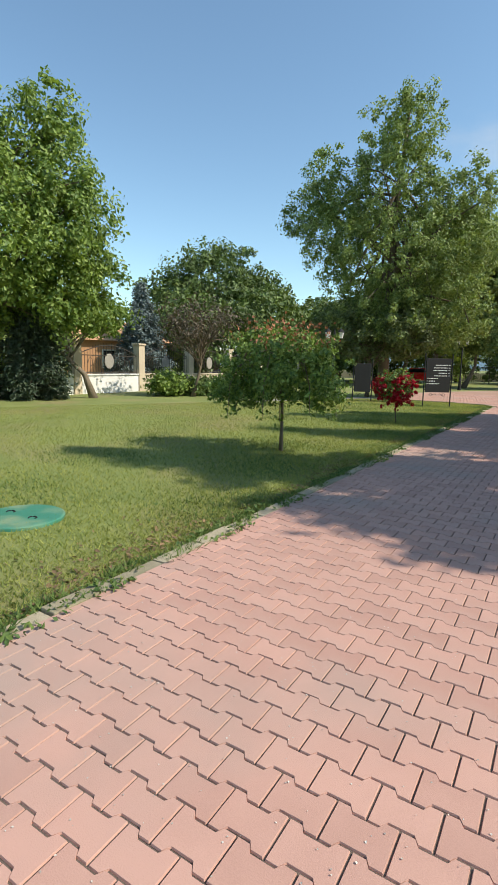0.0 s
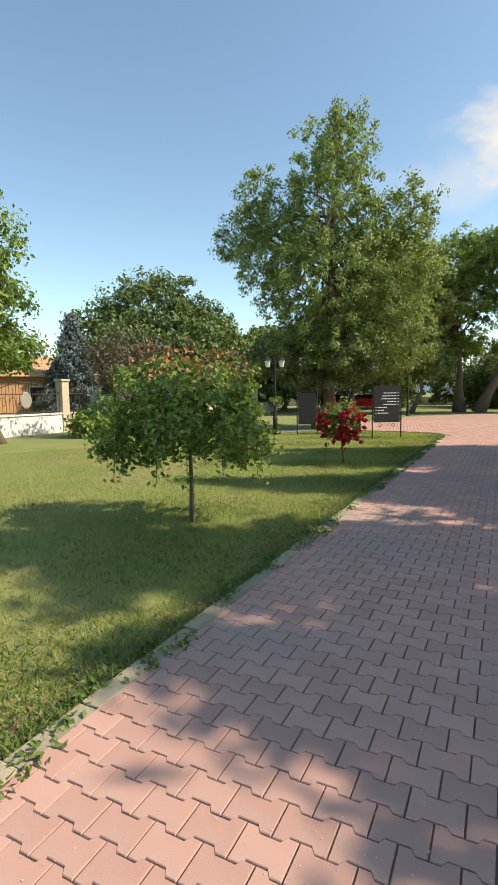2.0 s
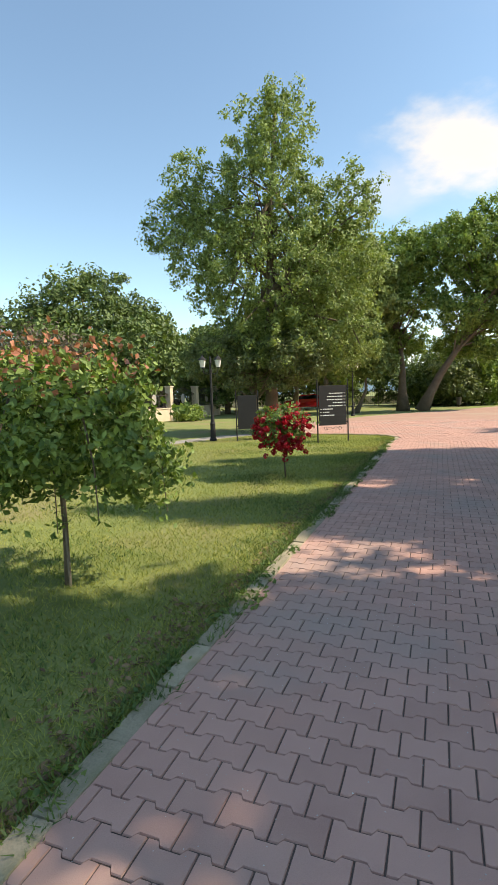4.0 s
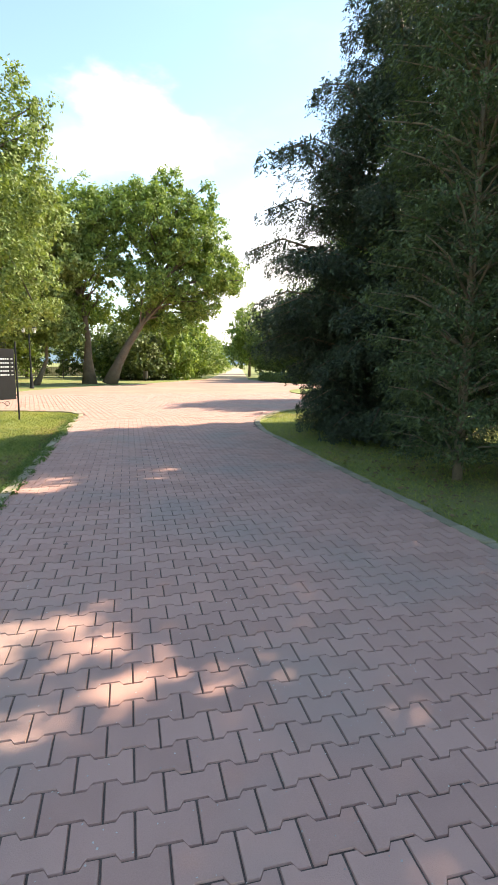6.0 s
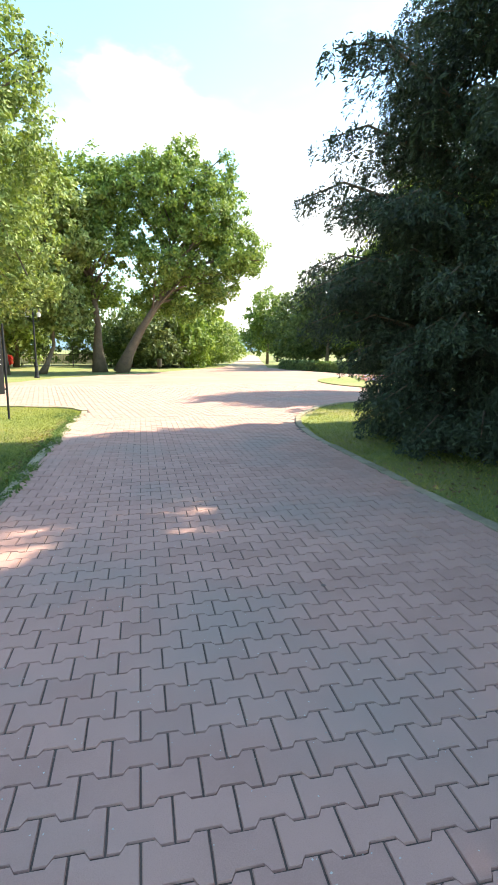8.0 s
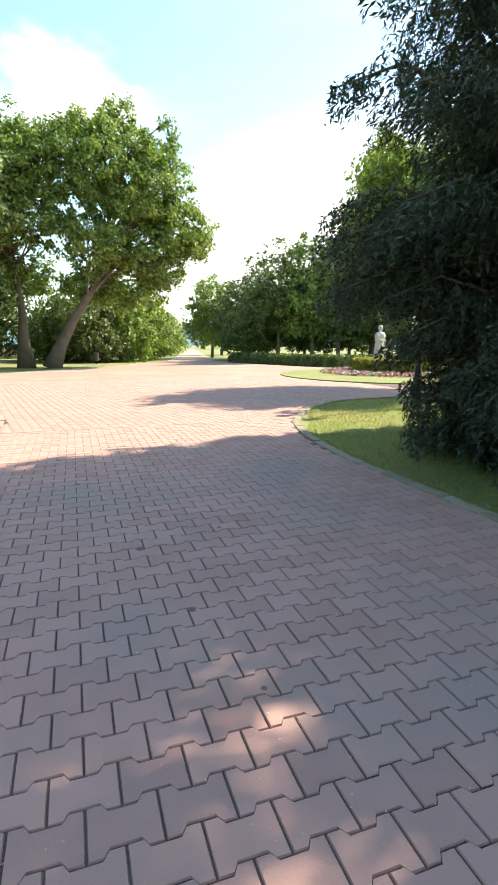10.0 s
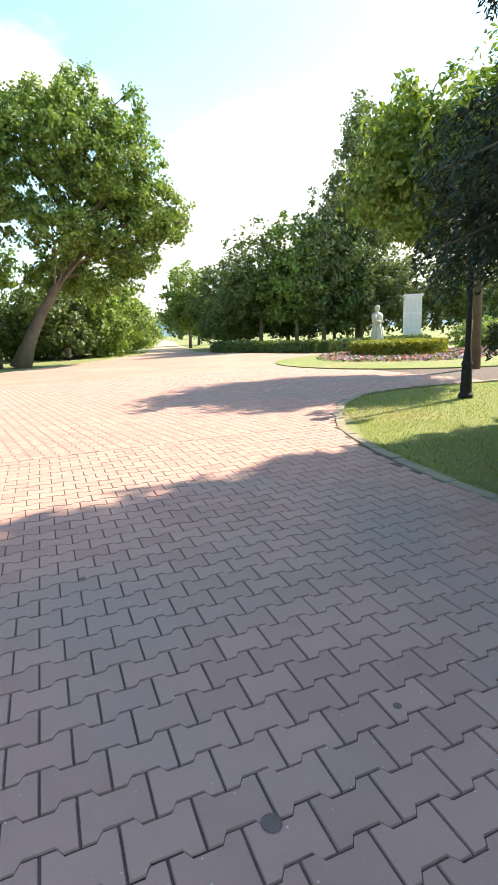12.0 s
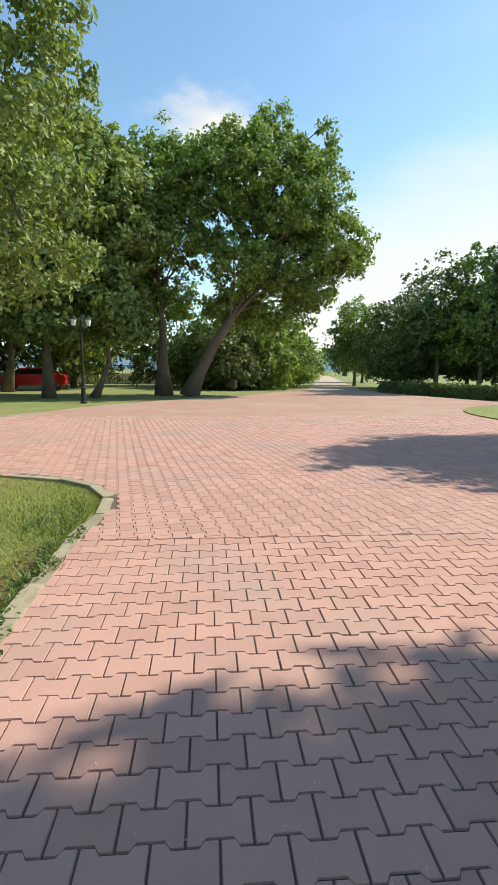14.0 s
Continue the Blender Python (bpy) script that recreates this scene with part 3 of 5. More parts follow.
tree("leaning_tree", -14.6, -2.9, 6, [(0, 0, 0), (-0.15, -0.3, 0.9), (-0.7, -0.9, 1.7), (-1.6, -1.6, 2.8)], 0.13,
     [(-1.5, -1.5, 3.4, 1.8, 1.8, 1.2), (-0.4, 0.6, 3.2, 1.3, 1.3, 0.8)], M_LEAF_LIME, M_BARK_PALE, "young tree with a bent pale trunk", clumps=150, per=50, clump_r=0.45, size=0.10, n_limbs=18)
tree("lime_tree", -28.0, 24.0, 7, [(0, 0, 0), (0, 0, 4), (0, 0, 10)], 0.3,
     [(0, 0, 8.2, 5.0, 5.0, 4.4), (-2.5, -2.5, 6.4, 4.0, 4.0, 3.8), (3.2, 2.5, 6.4, 3.6, 3.6, 3.4)], M_LEAF_DARK, M_BARK, "dense dome-shaped dark green lime tree", clumps=700, per=50, clump_r=0.9, size=0.2, n_limbs=20, shell=0.7)
conifer("blue_spruce", -24.0, 9.6, 8, 6.6, [(0, 2.4), (1.5, 2.5), (6.6, 0.2)], M_LEAF_BLUE, "pale blue spruce behind the fence", 0.6, 15, 0.09, 26)
for k, (x, y, h, r, m, s) in enumerate([(-21.0, 33.0, 8.5, 4.0, M_LEAF_DARK, 31), (-15.5, 34.0, 9.5, 4.4, M_LEAF_DARK, 32), (-9.5, 36.0, 9.0, 4.0, M_LEAF_POPLAR, 33), (-24.5, 38.0, 9.5, 4.2, M_LEAF_DARK, 34), (-20.5, 20.5, 7.4, 3.4, M_LEAF_DARK, 36),
                                         (-25.0, 16.5, 7.0, 3.4, M_LEAF_DARK, 37), (-16.5, 26.5, 7.5, 3.4, M_LEAF_DARK, 38), (-27.0, 3.0, 6.0, 3.4, M_LEAF_POPLAR, 39), (-26.0, -4.0, 6.5, 3.6, M_LEAF_DARK, 40)]):
    tree("background_tree", x, y, s, [(0, 0, 0), (0.1, 0.1, h * 0.35), (0, 0, h * 0.85)], 0.2,
         [(0, 0, h * 0.62, r, r, h * 0.36), (r * 0.5, -r * 0.4, h * 0.5, r * 0.7, r * 0.7, h * 0.28), (-r * 0.5, 0.3, h * 0.46, r * 0.7, r * 0.7, h * 0.3), (0, 0, h * 0.26, r * 0.8, r * 0.8, h * 0.2)],
         m, M_BARK, "dense green tree behind the park fence", clumps=300, per=30, clump_r=0.8, size=0.22, n_limbs=16, group="trees behind the fence", shell=0.6)
tree("plane_tree", -2.35, 26.4, 9, [(0, 0, 0), (-0.05, 0, 1.6), (0, 0, 3.0), (-0.6, 0, 8.5)], 0.40,
     [(-0.4, 0, 10.4, 2.4, 2.6, 2.7), (-1.4, 0.2, 8.0, 2.2, 2.4, 2.6), (0.8, -0.4, 9.0, 2.2, 2.4, 3.0), (1.2, 0.4, 11.4, 1.6, 1.6, 1.6), (-1.2, 0.3, 5.2, 1.6, 1.6, 1.4), (0.4, 1.0, 5.0, 1.6, 1.6, 1.2), (-3.0, 0.3, 9.8, 1.5, 1.5, 2.2), (-3.4, 0.3, 6.6, 1.4, 1.5, 1.6)],
     M_LEAF_LIME, M_BARK, "old tree with a thick upright trunk by the square", clumps=1000, per=44, clump_r=0.42, size=0.12, n_limbs=45)
tree("plane_tree", -1.0, 25.5, 10, [(0, 0, 0), (0.55, 0, 1.2), (1.3, 0, 2.6), (2.6, 0.2, 4.6), (3.6, 0.2, 8.4)], 0.40,
     [(3.6, 0, 10.4, 2.9, 2.8, 2.9), (5.6, 0, 9.6, 2.5, 2.6, 2.6), (7.4, 0, 7.8, 1.9, 2.0, 1.9), (8.2, 0, 7.0, 1.1, 1.3, 1.0), (2.2, 0, 11.4, 1.9, 2.0, 2.0), (3.6, 0, 12.9, 0.8, 0.8, 1.0), (4.9, -0.2, 12.8, 0.8, 0.8, 1.1), (6.6, -0.2, 12.0, 0.9, 1.0, 1.3), (5.4, 0.2, 6.6, 2.2, 2.0, 1.6), (2.6, -0.4, 6.6, 2.0, 2.2, 1.6), (6.4, 0.6, 5.4, 1.4, 1.4, 1.0), (4.6, 1.2, 4.9, 2.3, 1.6, 1.7), (2.4, 1.4, 4.6, 1.8, 1.6, 1.3)],
     M_LEAF_LIME, M_BARK, "old tree with a trunk leaning over the square", clumps=1300, per=44, clump_r=0.42, size=0.12, n_limbs=45)
tree("park_tree", -7.4, 23.4, 11, [(0, 0, 0), (0, 0, 2.0), (-0.1, 0, 9.6)], 0.26,
     [(0, 0, 8.4, 3.4, 3.4, 4.4), (-2.0, -0.4, 5.2, 2.6, 2.4, 2.6), (1.4, 0, 10.6, 2.0, 2.0, 2.2), (0.5, -0.6, 4.2, 2.4, 2.2, 1.8)], M_LEAF_POPLAR, M_BARK, "leafy park tree on the shaded lawn", clumps=900, per=40, clump_r=0.48, size=0.15, n_limbs=40)
tree("park_tree", -5.4, 23.6, 12, [(0, 0, 0), (0.35, 0, 0.6), (0.75, 0, 1.6), (0.6, 0, 8.2)], 0.20,
     [(0.8, 0, 8.4, 2.4, 2.4, 3.2), (0.6, 0, 4.6, 2.0, 2.0, 2.0), (1.2, 0, 3.4, 1.8, 1.8, 1.0)], M_LEAF_POPLAR, M_BARK, "small tree with a leaning trunk by the lamp", clumps=560, per=40, clump_r=0.46, size=0.15, n_limbs=30)
tree("park_tree", -11.5, 29.3, 13, [(0, 0, 0), (0.3, 0, 1.8), (0, 0, 8)], 0.28,
     [(0, 0, 7.6, 3.8, 3.8, 4.2), (-2.6, 0, 5.0, 2.6, 2.6, 2.6), (1.5, 0, 4.6, 2.4, 2.4, 1.8)], M_LEAF_LIME, M_BARK, "broad park tree near the car park", clumps=420, per=46, clump_r=0.7, size=0.2, n_limbs=24)
for k, (x, y, h, r, m, s) in enumerate([(5.6, 39.5, 6.4, 2.8, M_LEAF_LIME, 41), (2.5, 40.0, 6.0, 3.0, M_LEAF_DARK, 42), (-2.5, 41.0, 6.5, 3.4, M_LEAF_DARK, 45), (8.6, 52.0, 6.0, 2.4, M_LEAF_POPLAR, 43), (12.6, 66.0, 5.6, 2.4, M_LEAF_LIME, 44), (-9.0, 41.0, 8.5, 4.0, M_LEAF_DARK, 46), (1.4, 34.5, 4.6, 2.2, M_LEAF_WILLOW, 47), (3.6, 35.4, 5.4, 2.2, M_LEAF_LIME, 48), (-0.4, 36.5, 5.0, 2.2, M_LEAF_DARK, 49), (10.0, 75.0, 6.0, 2.6, M_LEAF_POPLAR, 50)]):
    tree("track_tree", x, y, s, [(0, 0, 0), (0.1, 0, h * 0.3), (0, 0, h * 0.8)], 0.12,
         [(0, 0, h * 0.6, r * 0.9, r * 0.9, h * 0.38), (r * 0.3, -r * 0.3, h * 0.3, r * 0.9, r * 0.9, h * 0.3), (-r * 0.4, 0, h * 0.3, r * 0.8, r * 0.8, h * 0.28)],
         m, M_BARK, "bushy tree beside the gravel track", clumps=300, per=30, clump_r=0.6, size=0.17, n_limbs=12, group="trees along the track", shell=0.5)
for k, (x, y, h, r, m, s) in enumerate([(13.4, 45.0, 8.0, 2.5, M_LEAF_LIME, 51), (15.2, 40.0, 7.6, 3.0, M_LEAF_DARK, 52), (15.6, 33.0, 9.0, 2.8, M_LEAF_DARK, 53), (17.6, 31.0, 9.6, 2.6, M_LEAF_LIME, 54), (19.6, 30.5, 10.6, 2.8, M_LEAF_WILLOW, 58), (22.5, 30.0, 8.0, 3.6, M_LEAF_DARK, 55), (14.6, 36.0, 4.0, 2.4, M_LEAF_DARK, 60), (18.6, 34.5, 5.0, 3.0, M_LEAF_DARK, 68), (22.0, 33.0, 5.0, 3.2, M_LEAF_DARK, 69), (25.0, 27.0, 6.0, 3.6, M_LEAF_WILLOW, 56), (29.0, 25.0, 6.5, 3.8, M_LEAF_DARK, 57), (17.5, 56.0, 6.0, 2.6, M_LEAF_LIME, 59)]):
    tree("grove_tree", x, y, s, [(0, 0, 0), (0.1, 0, h * 0.4), (0, 0, h * 0.85)], 0.13,
         [(0, 0, h * 0.62, r, r, h * 0.36), (r * 0.4, r * 0.2, h * 0.4, r * 0.8, r * 0.8, h * 0.26), (-r * 0.45, 0, h * 0.42, r * 0.75, r * 0.75, h * 0.28)],
         m, M_BARK_PALE, "young grove tree behind the clipped hedge", clumps=330, per=32, clump_r=0.55, size=0.16, n_limbs=14, group="grove behind the hedge", shell=0.45)
tree("tall_poplar", 23.0, 31.0, 14, [(0, 0, 0), (0, 0, 6), (0, 0, 16)], 0.26,
     [(0, 0, 6, 2.6, 2.6, 5), (0, 0, 10.5, 2.2, 2.2, 4.5), (0.4, 0, 14.2, 1.5, 1.5, 3.0), (-1.6, 0, 9.0, 1.4, 1.4, 3.6)], M_LEAF_WILLOW, M_BARK_PALE, "tall slender poplar behind the statue", clumps=520, per=55, clump_r=0.6, size=0.14, n_limbs=30)
tree("mop_head_tree", 11.3, 8.0, 15, [(0, 0, 0), (0, 0, 3), (0, 0, 5.6)], 0.11,
     [(-0.3, 0, 5.4, 3.0, 2.7, 1.9), (-1.4, 0.2, 4.5, 2.2, 2.1, 1.2)], M_LEAF_LIME, M_BARK, "round mop-headed tree with drooping broad leaves", clumps=520, per=72, clump_r=0.5, size=0.10, n_limbs=26, shell=0.6, droop=1.2)
CEDAR = [(0, 1.75), (0.8, 2.05), (1.6, 2.4), (2.6, 2.7), (3.6, 2.75), (4.6, 2.6), (5.6, 2.4), (7.0, 2.0), (8.5, 1.2), (11.0, 0.3)]
plume_conifer("cedar", 5.75, -0.7, 16, 11.0, CEDAR, M_LEAF_CEDAR, "tall dark conifer with drooping boughs to the ground", 0.35, 21, 10,
              [(199, 5.0, 3.45), (174, 3.75, 3.25), (160, 2.85, 3.05), (215, 5.75, 3.2), (190, 2.6, 3.0), (230, 4.2, 3.1), (140, 3.0, 2.4), (205, 1.5, 2.5), (232, 6.9, 2.7), (165, 2.5, 3.1), (150, 2.4, 2.5), (172, 1.9, 2.5), (140, 2.1, 2.2), (200, 0.9, 2.4), (215, 0.5, 2.5), (232, 0.6, 2.7), (250, 1.2, 2.6), (224, 1.8, 2.9), (192, 1.1, 2.3), (246, 0.3, 2.5), (238, 2.6, 2.9), (160, 2.0, 3.0), (152, 1.9, 2.8), (146, 2.2, 2.9), (262, 0.5, 2.4), (208, 0.3, 2.2), (140, 0.9, 2.0), (150, 1.35, 2.15), (165, 0.7, 2.1), (175, 1.5, 2.4), (130, 1.4, 2.0), (155, 0.5, 1.9), (120, 0.7, 1.9), (182, 4.4, 3.0), (208, 3.3, 3.0), (192, 3.4, 3.1)])
conifer("cypress", 4.35, -4.75, 17, 8.5, [(0.1, 1.0), (1.2, 1.25), (3.5, 1.35), (6.0, 1.0), (8.5, 0.2)], M_LEAF_JUNIPER, "lighter green feathery conifer beside the path", 0.2, 30, 0.019, 56, -0.25, 8, 0.12, 0.10, 9, M_BARK_PALE, 0.008)
conifer("cypress", 6.0, -5.7, 27, 6.8, [(0.1, 1.1), (1.2, 1.5), (4.2, 1.5), (6.8, 0.2)], M_LEAF_JUNIPER, "lighter green feathery conifer beside the path", 0.2, 20, 0.03, 30, -0.2, 8, 0.12, 0.12, 9, M_BARK_PALE, 0.008)
TALL = [(0, 2.0), (2.0, 3.0), (5.0, 2.8), (9.0, 1.8), (13.0, 0.2)]
for x, y, s, h, per in ((7.3, -8.3, 18, 12.3, 17), (8.6, -3.8, 19, 12.0, 28), (7.6, -10.1, 21, 8.7, 11)):
    conifer("cedar", x, y, s, h, [(z * h / 13.0, r) for z, r in TALL], M_LEAF_CEDAR, "tall dark conifer with drooping boughs to the ground", 0.5, 22, 0.1, per, 0.2, 9)
conifer("cedar", 9.8, 1.65, 20, 14.0, [(0, 1.0), (4.0, 1.4), (8.0, 1.8), (11.0, 1.4), (14.0, 0.2)], M_LEAF_CEDAR, "tall slim dark conifer behind the others", 0.5, 26, 0.1, 20, 0.2, 9)


# ---- shrubs, roses ----
def shrub(name, x, y, seed, lobes, mat, label, clumps=60, per=40, clump_r=0.35, size=0.08, category="shrub", group=""):
    rng = np.random.default_rng(seed)
    root = tagged(thing(name, x, y, -0.03), label, category, group)
    p, out, c = crown_points(rng, lobes, clumps, per, clump_r, 0.6)
    p[:, 2] = np.abs(p[:, 2])
    bm = bmesh.new()
    for q in c[:14]:
        tube(bm, [(0, 0, 0), (q[0] * 0.4, q[1] * 0.4, abs(q[2]) * 0.6), (q[0], q[1], abs(q[2]))], [0.02, 0.013, 0.006], 5, False)
    part("stems", bm, M_BARK, root)
    link_mesh("foliage", leaves_mesh("foliage", rng, p, size, out), mat, root)
    return root


for x, y, r, h, s, m in [(-13.6, 0.4, 0.9, 1.0, 61, M_LEAF_LIME), (-12.9, 1.6, 0.9, 0.7, 62, M_LEAF_DARK), (-12.2, 2.6, 0.8, 0.8, 63, M_LEAF_DARK), (-11.3, 4.4, 0.8, 0.9, 64, M_LEAF_DARK), (-15.0, 16.6, 0.9, 0.9, 65, M_LEAF_LIME)]:
    shrub("shrub", x, y, s, [(0, 0, h * 0.5, r, r, h * 0.55)], m, "rounded green shrub by the fence", 70, 40, 0.4, 0.1, group="shrubs along the fence")
tree("plum_tree", -12.6, 0.8, 66, [(0, 0, 0), (0.15, 0.1, 0.5), (0.25, 0.3, 1.4), (0.2, 0.4, 3.0)], 0.10,
     [(0.2, 0.4, 3.1, 1.7, 1.7, 1.1), (-0.5, 0.2, 2.6, 1.2, 1.2, 0.7)], M_LEAF_DRY, M_BARK, "sparse purplish plum tree by the fence", clumps=110, per=26, clump_r=0.5, size=0.08, n_limbs=50)


def rose_tree(x, y, seed):
    """A standard rose grafted high, with a hanging crown, tied to a stake."""
    rng = np.random.default_rng(seed)
    root = tagged(thing("rose_tree", x, y, -0.03), "umbrella-shaped weeping rose tree tied to a stake", "rose tree")
    bm = bmesh.new()
    tube(bm, [(0, 0, 0), (0.01, 0, 0.5), (-0.01, 0.01, 1.0), (0, 0, 1.55)], [0.03, 0.024, 0.022, 0.02], 8)
    p, out, c = crown_points(rng, [(0, 0, 1.5, 1.02, 1.02, 0.48), (0, 0, 1.2, 1.12, 1.12, 0.42), (-0.3, 0.1, 1.75, 0.65, 0.65, 0.28), (0.35, -0.1, 1.7, 0.6, 0.6, 0.28), (0.6, 0.3, 1.0, 0.5, 0.5, 0.3), (-0.6, -0.3, 1.0, 0.5, 0.5, 0.3)], 460, 30, 0.15, 0.5)
    hang = [(-0.85, -0.2), (-0.75, 0.35), (0.8, 0.3), (0.7, -0.45), (0.15, -0.85), (-0.3, 0.85), (-0.55, -0.7), (0.02, -0.1)]
    extra = []
    for hx, hy in hang:
        zz = rng.uniform(0.42, 0.75)
        tube(bm, [(0, 0, 1.5), (hx * 0.7, hy * 0.7, 1.6), (hx, hy, 1.1), (hx * 1.04, hy * 1.04, zz)], [0.012, 0.009, 0.007, 0.004], 5, False)
        u = rng.random((70, 1))
        extra.append(np.array([[hx, hy, zz]]) + u * np.array([[0, 0, 1.2 - zz]]) + rng.normal(size=(70, 3)) * 0.07)
    for q in c[:40]:
        tube(bm, [(0, 0, 1.45), (q[0] * 0.5, q[1] * 0.5, 1.65), q], [0.011, 0.008, 0.004], 5, False)
    part("stem", bm, M_BARK, root, smooth=True)
    e = np.concatenate(extra)
    p, out = np.concatenate([p, e]), np.concatenate([out, unit(e - np.array([0, 0, 1.0]))])
    link_mesh("foliage", leaves_mesh("foliage", rng, p, 0.042, out, 1.0, 1.6, 0.3), M_LEAF_ROSE, root)
    top = c[c[:, 2] > 1.55]
    b = np.repeat(top[::2], 6, axis=0)
    link_mesh("bud", leaves_mesh("bud", rng, b + rng.normal(size=b.shape) * 0.09 + np.array([0, 0, 0.13]), 0.05, None, 1, 1.2), M_PETAL_PINK, root, "faded pinkish buds along the top")["kind"] = "stuff"
    bm = bmesh.new()
    tube(bm, [(0.06, -0.04, 0), (0.03, -0.02, 0.9), (0.03, -0.02, 1.35)], [0.013, 0.013, 0.013], 7)
    part("stake", bm, M_BARK_PALE, root)
    return root


def red_rose(x, y, seed):
    rng = np.random.default_rng(seed)
    root = tagged(thing("red_rose", x, y, -0.03), "standard rose covered in deep red blooms", "rose bush")
    bm = bmesh.new()
    tube(bm, [(0, 0, 0), (-0.02, 0, 0.3), (0, 0, 0.85)], [0.017, 0.014, 0.012], 7)
    p, out, c = crown_points(rng, [(0, 0, 1.05, 0.46, 0.46, 0.34), (-0.1, 0, 0.85, 0.5, 0.46, 0.3)], 90, 18, 0.14, 0.5)
    for q in c[:30]:
        tube(bm, [(0, 0, 0.8), (q[0] * 0.5, q[1] * 0.5, q[2] + 0.06), q], [0.008, 0.006, 0.003], 5, False)
    part("stem", bm, M_BARK, root, smooth=True)
    link_mesh("foliage", leaves_mesh("foliage", rng, p, 0.05, out), M_LEAF_ROSE, root)
    d = unit(rng.normal(size=(190, 3)))
    cc = np.array([-0.02, 0, 0.9]) + d * np.array([0.55, 0.55, 0.44]) * rng.uniform(0.6, 1.05, (190, 1))
    cc = cc[(cc[:, 2] < 1.2)]
    cc = np.concatenate([cc, np.array([[0.03, -0.1, 0.45], [0.02, -0.08, 0.36], [-0.35, -0.1, 0.42], [0.4, 0.0, 0.5]])])
    for k in range(len(cc)):
        bl = np.repeat(cc[k:k + 1], 16, axis=0)
        o = unit(rng.normal(size=bl.shape))
        link_mesh("bloom", leaves_mesh("bloom", rng, bl + o * 0.04, 0.06, o, 0.5, 1.1), M_PETAL_RED, root)
    return root


rose_tree(-2.74, -9.3, 71)
red_rose(-2.45, -3.7, 72)
shrub("red_rose_bush", -5.0, 4.3, 73, [(0, 0, 0.7, 0.9, 0.5, 0.5)], M_PETAL_RED, "red rose bush in bloom behind the sign", 40, 26, 0.2, 0.06)


# ---- signs ----
def sign(name, x, y, turn, width, height, z0, label, rows=0):
    """A black steel board between two posts, with a scrolled crest and a scroll below."""
    root = tagged(thing(name, x, y, -0.03, turn), label, "sign")
    for s in (-1, 1):
        bm = bmesh.new()
        tube(bm, [(s * (width / 2 + 0.05), 0, -0.05), (s * (width / 2 + 0.05), 0, z0 + height + 0.18)], [0.022, 0.022], 10)
        lathe(bm, [(0.0, 0), (0.03, 0.015), (0.018, 0.045), (0.0, 0.06)], 10, s * (width / 2 + 0.05), 0)
        part("post", bm, M_BLACK, root)
    bm = bmesh.new()
    box(bm, -width / 2, -0.02, z0, width / 2, 0.02, z0 + height, 0.006)
    part("board", bm, M_BLACK, root)
    for z in (z0 + 0.1, z0 + height - 0.1):
        for s in (-1, 1):
            bm = bmesh.new()
            x0, x1 = sorted((s * width / 2, s * (width / 2 + 0.05)))
            box(bm, x0, -0.012, z - 0.02, x1, 0.012, z + 0.02)
            part("bracket", bm, M_BLACK, root)
    for up, zc in ((1, z0 + height), (-1, z0)):
        for s in (-1, 1):
            bm = bmesh.new()
            pts = []
            for i in range(26):
                f = i / 25
                a = f * 2.6 * math.pi
                r = 0.075 * (1 - 0.75 * f)
                pts.append((s * (width * 0.2 + 0.06 - r * math.cos(a) - 0.02 * f), 0, zc + up * (0.085 + r * math.sin(a) * 0.9)))
            tube(bm, [(s * 0.01, 0, zc + up * 0.11), (s * width * 0.1, 0, zc + up * 0.05)] + pts, [0.007] * 28, 6)
            part("scroll", bm, M_BLACK, root)
    r = random.Random(5)
    lines = [0.86, 0.98, 1.0, 0.62, 0.9, -0.62, -0.42, -0.72]
    for i in range(rows):
        z = z0 + height * (0.80 - 0.078 * i)
        w = abs(lines[i % 8]) * width * 0.58
        bm = bmesh.new()
        if lines[i % 8] > 0:
            xr = width * 0.5 - 0.13
            n = max(3, int(w / 0.05))
            for k in range(n):
                box(bm, xr - w + w * k / n, -0.0245, z - 0.016, xr - w + w * (k + 0.75) / n, -0.0205, z + 0.014)
            ax, sg = width * 0.5 - 0.065, 1
        else:
            xl = -width * 0.5 + 0.13
            n = max(3, int(w / 0.05))
            for k in range(n):
                box(bm, xl + w * k / n, -0.0245, z - 0.016, xl + w * (k + 0.75) / n, -0.0205, z + 0.014)
            ax, sg = -width * 0.5 + 0.065, -1
        part("lettering", bm, M_WHITE, root, "small white lettering too far to read")
        bm = bmesh.new()
        vs = [bm.verts.new((ax + sg * dx, -0.0235, z + dz)) for dx, dz in ((-0.035, -0.009), (0.0, -0.009), (0.0, -0.024), (0.036, 0.0), (0.0, 0.024), (0.0, 0.009), (-0.035, 0.009))]
        f = bm.faces.new(vs)
        bmesh.ops.solidify(bm, geom=[f], thickness=0.003)
        part("arrow", bm, M_WHITE, root)
    return root


sign("direction_sign", -2.89, 3.02, 36.0, 0.93, 1.24, 0.53, "black steel direction board with white arrows and lettering", 8)
sign("notice_board", -5.95, 3.55, 30.0, 0.66, 1.15, 0.40, "plain black steel board seen from behind")


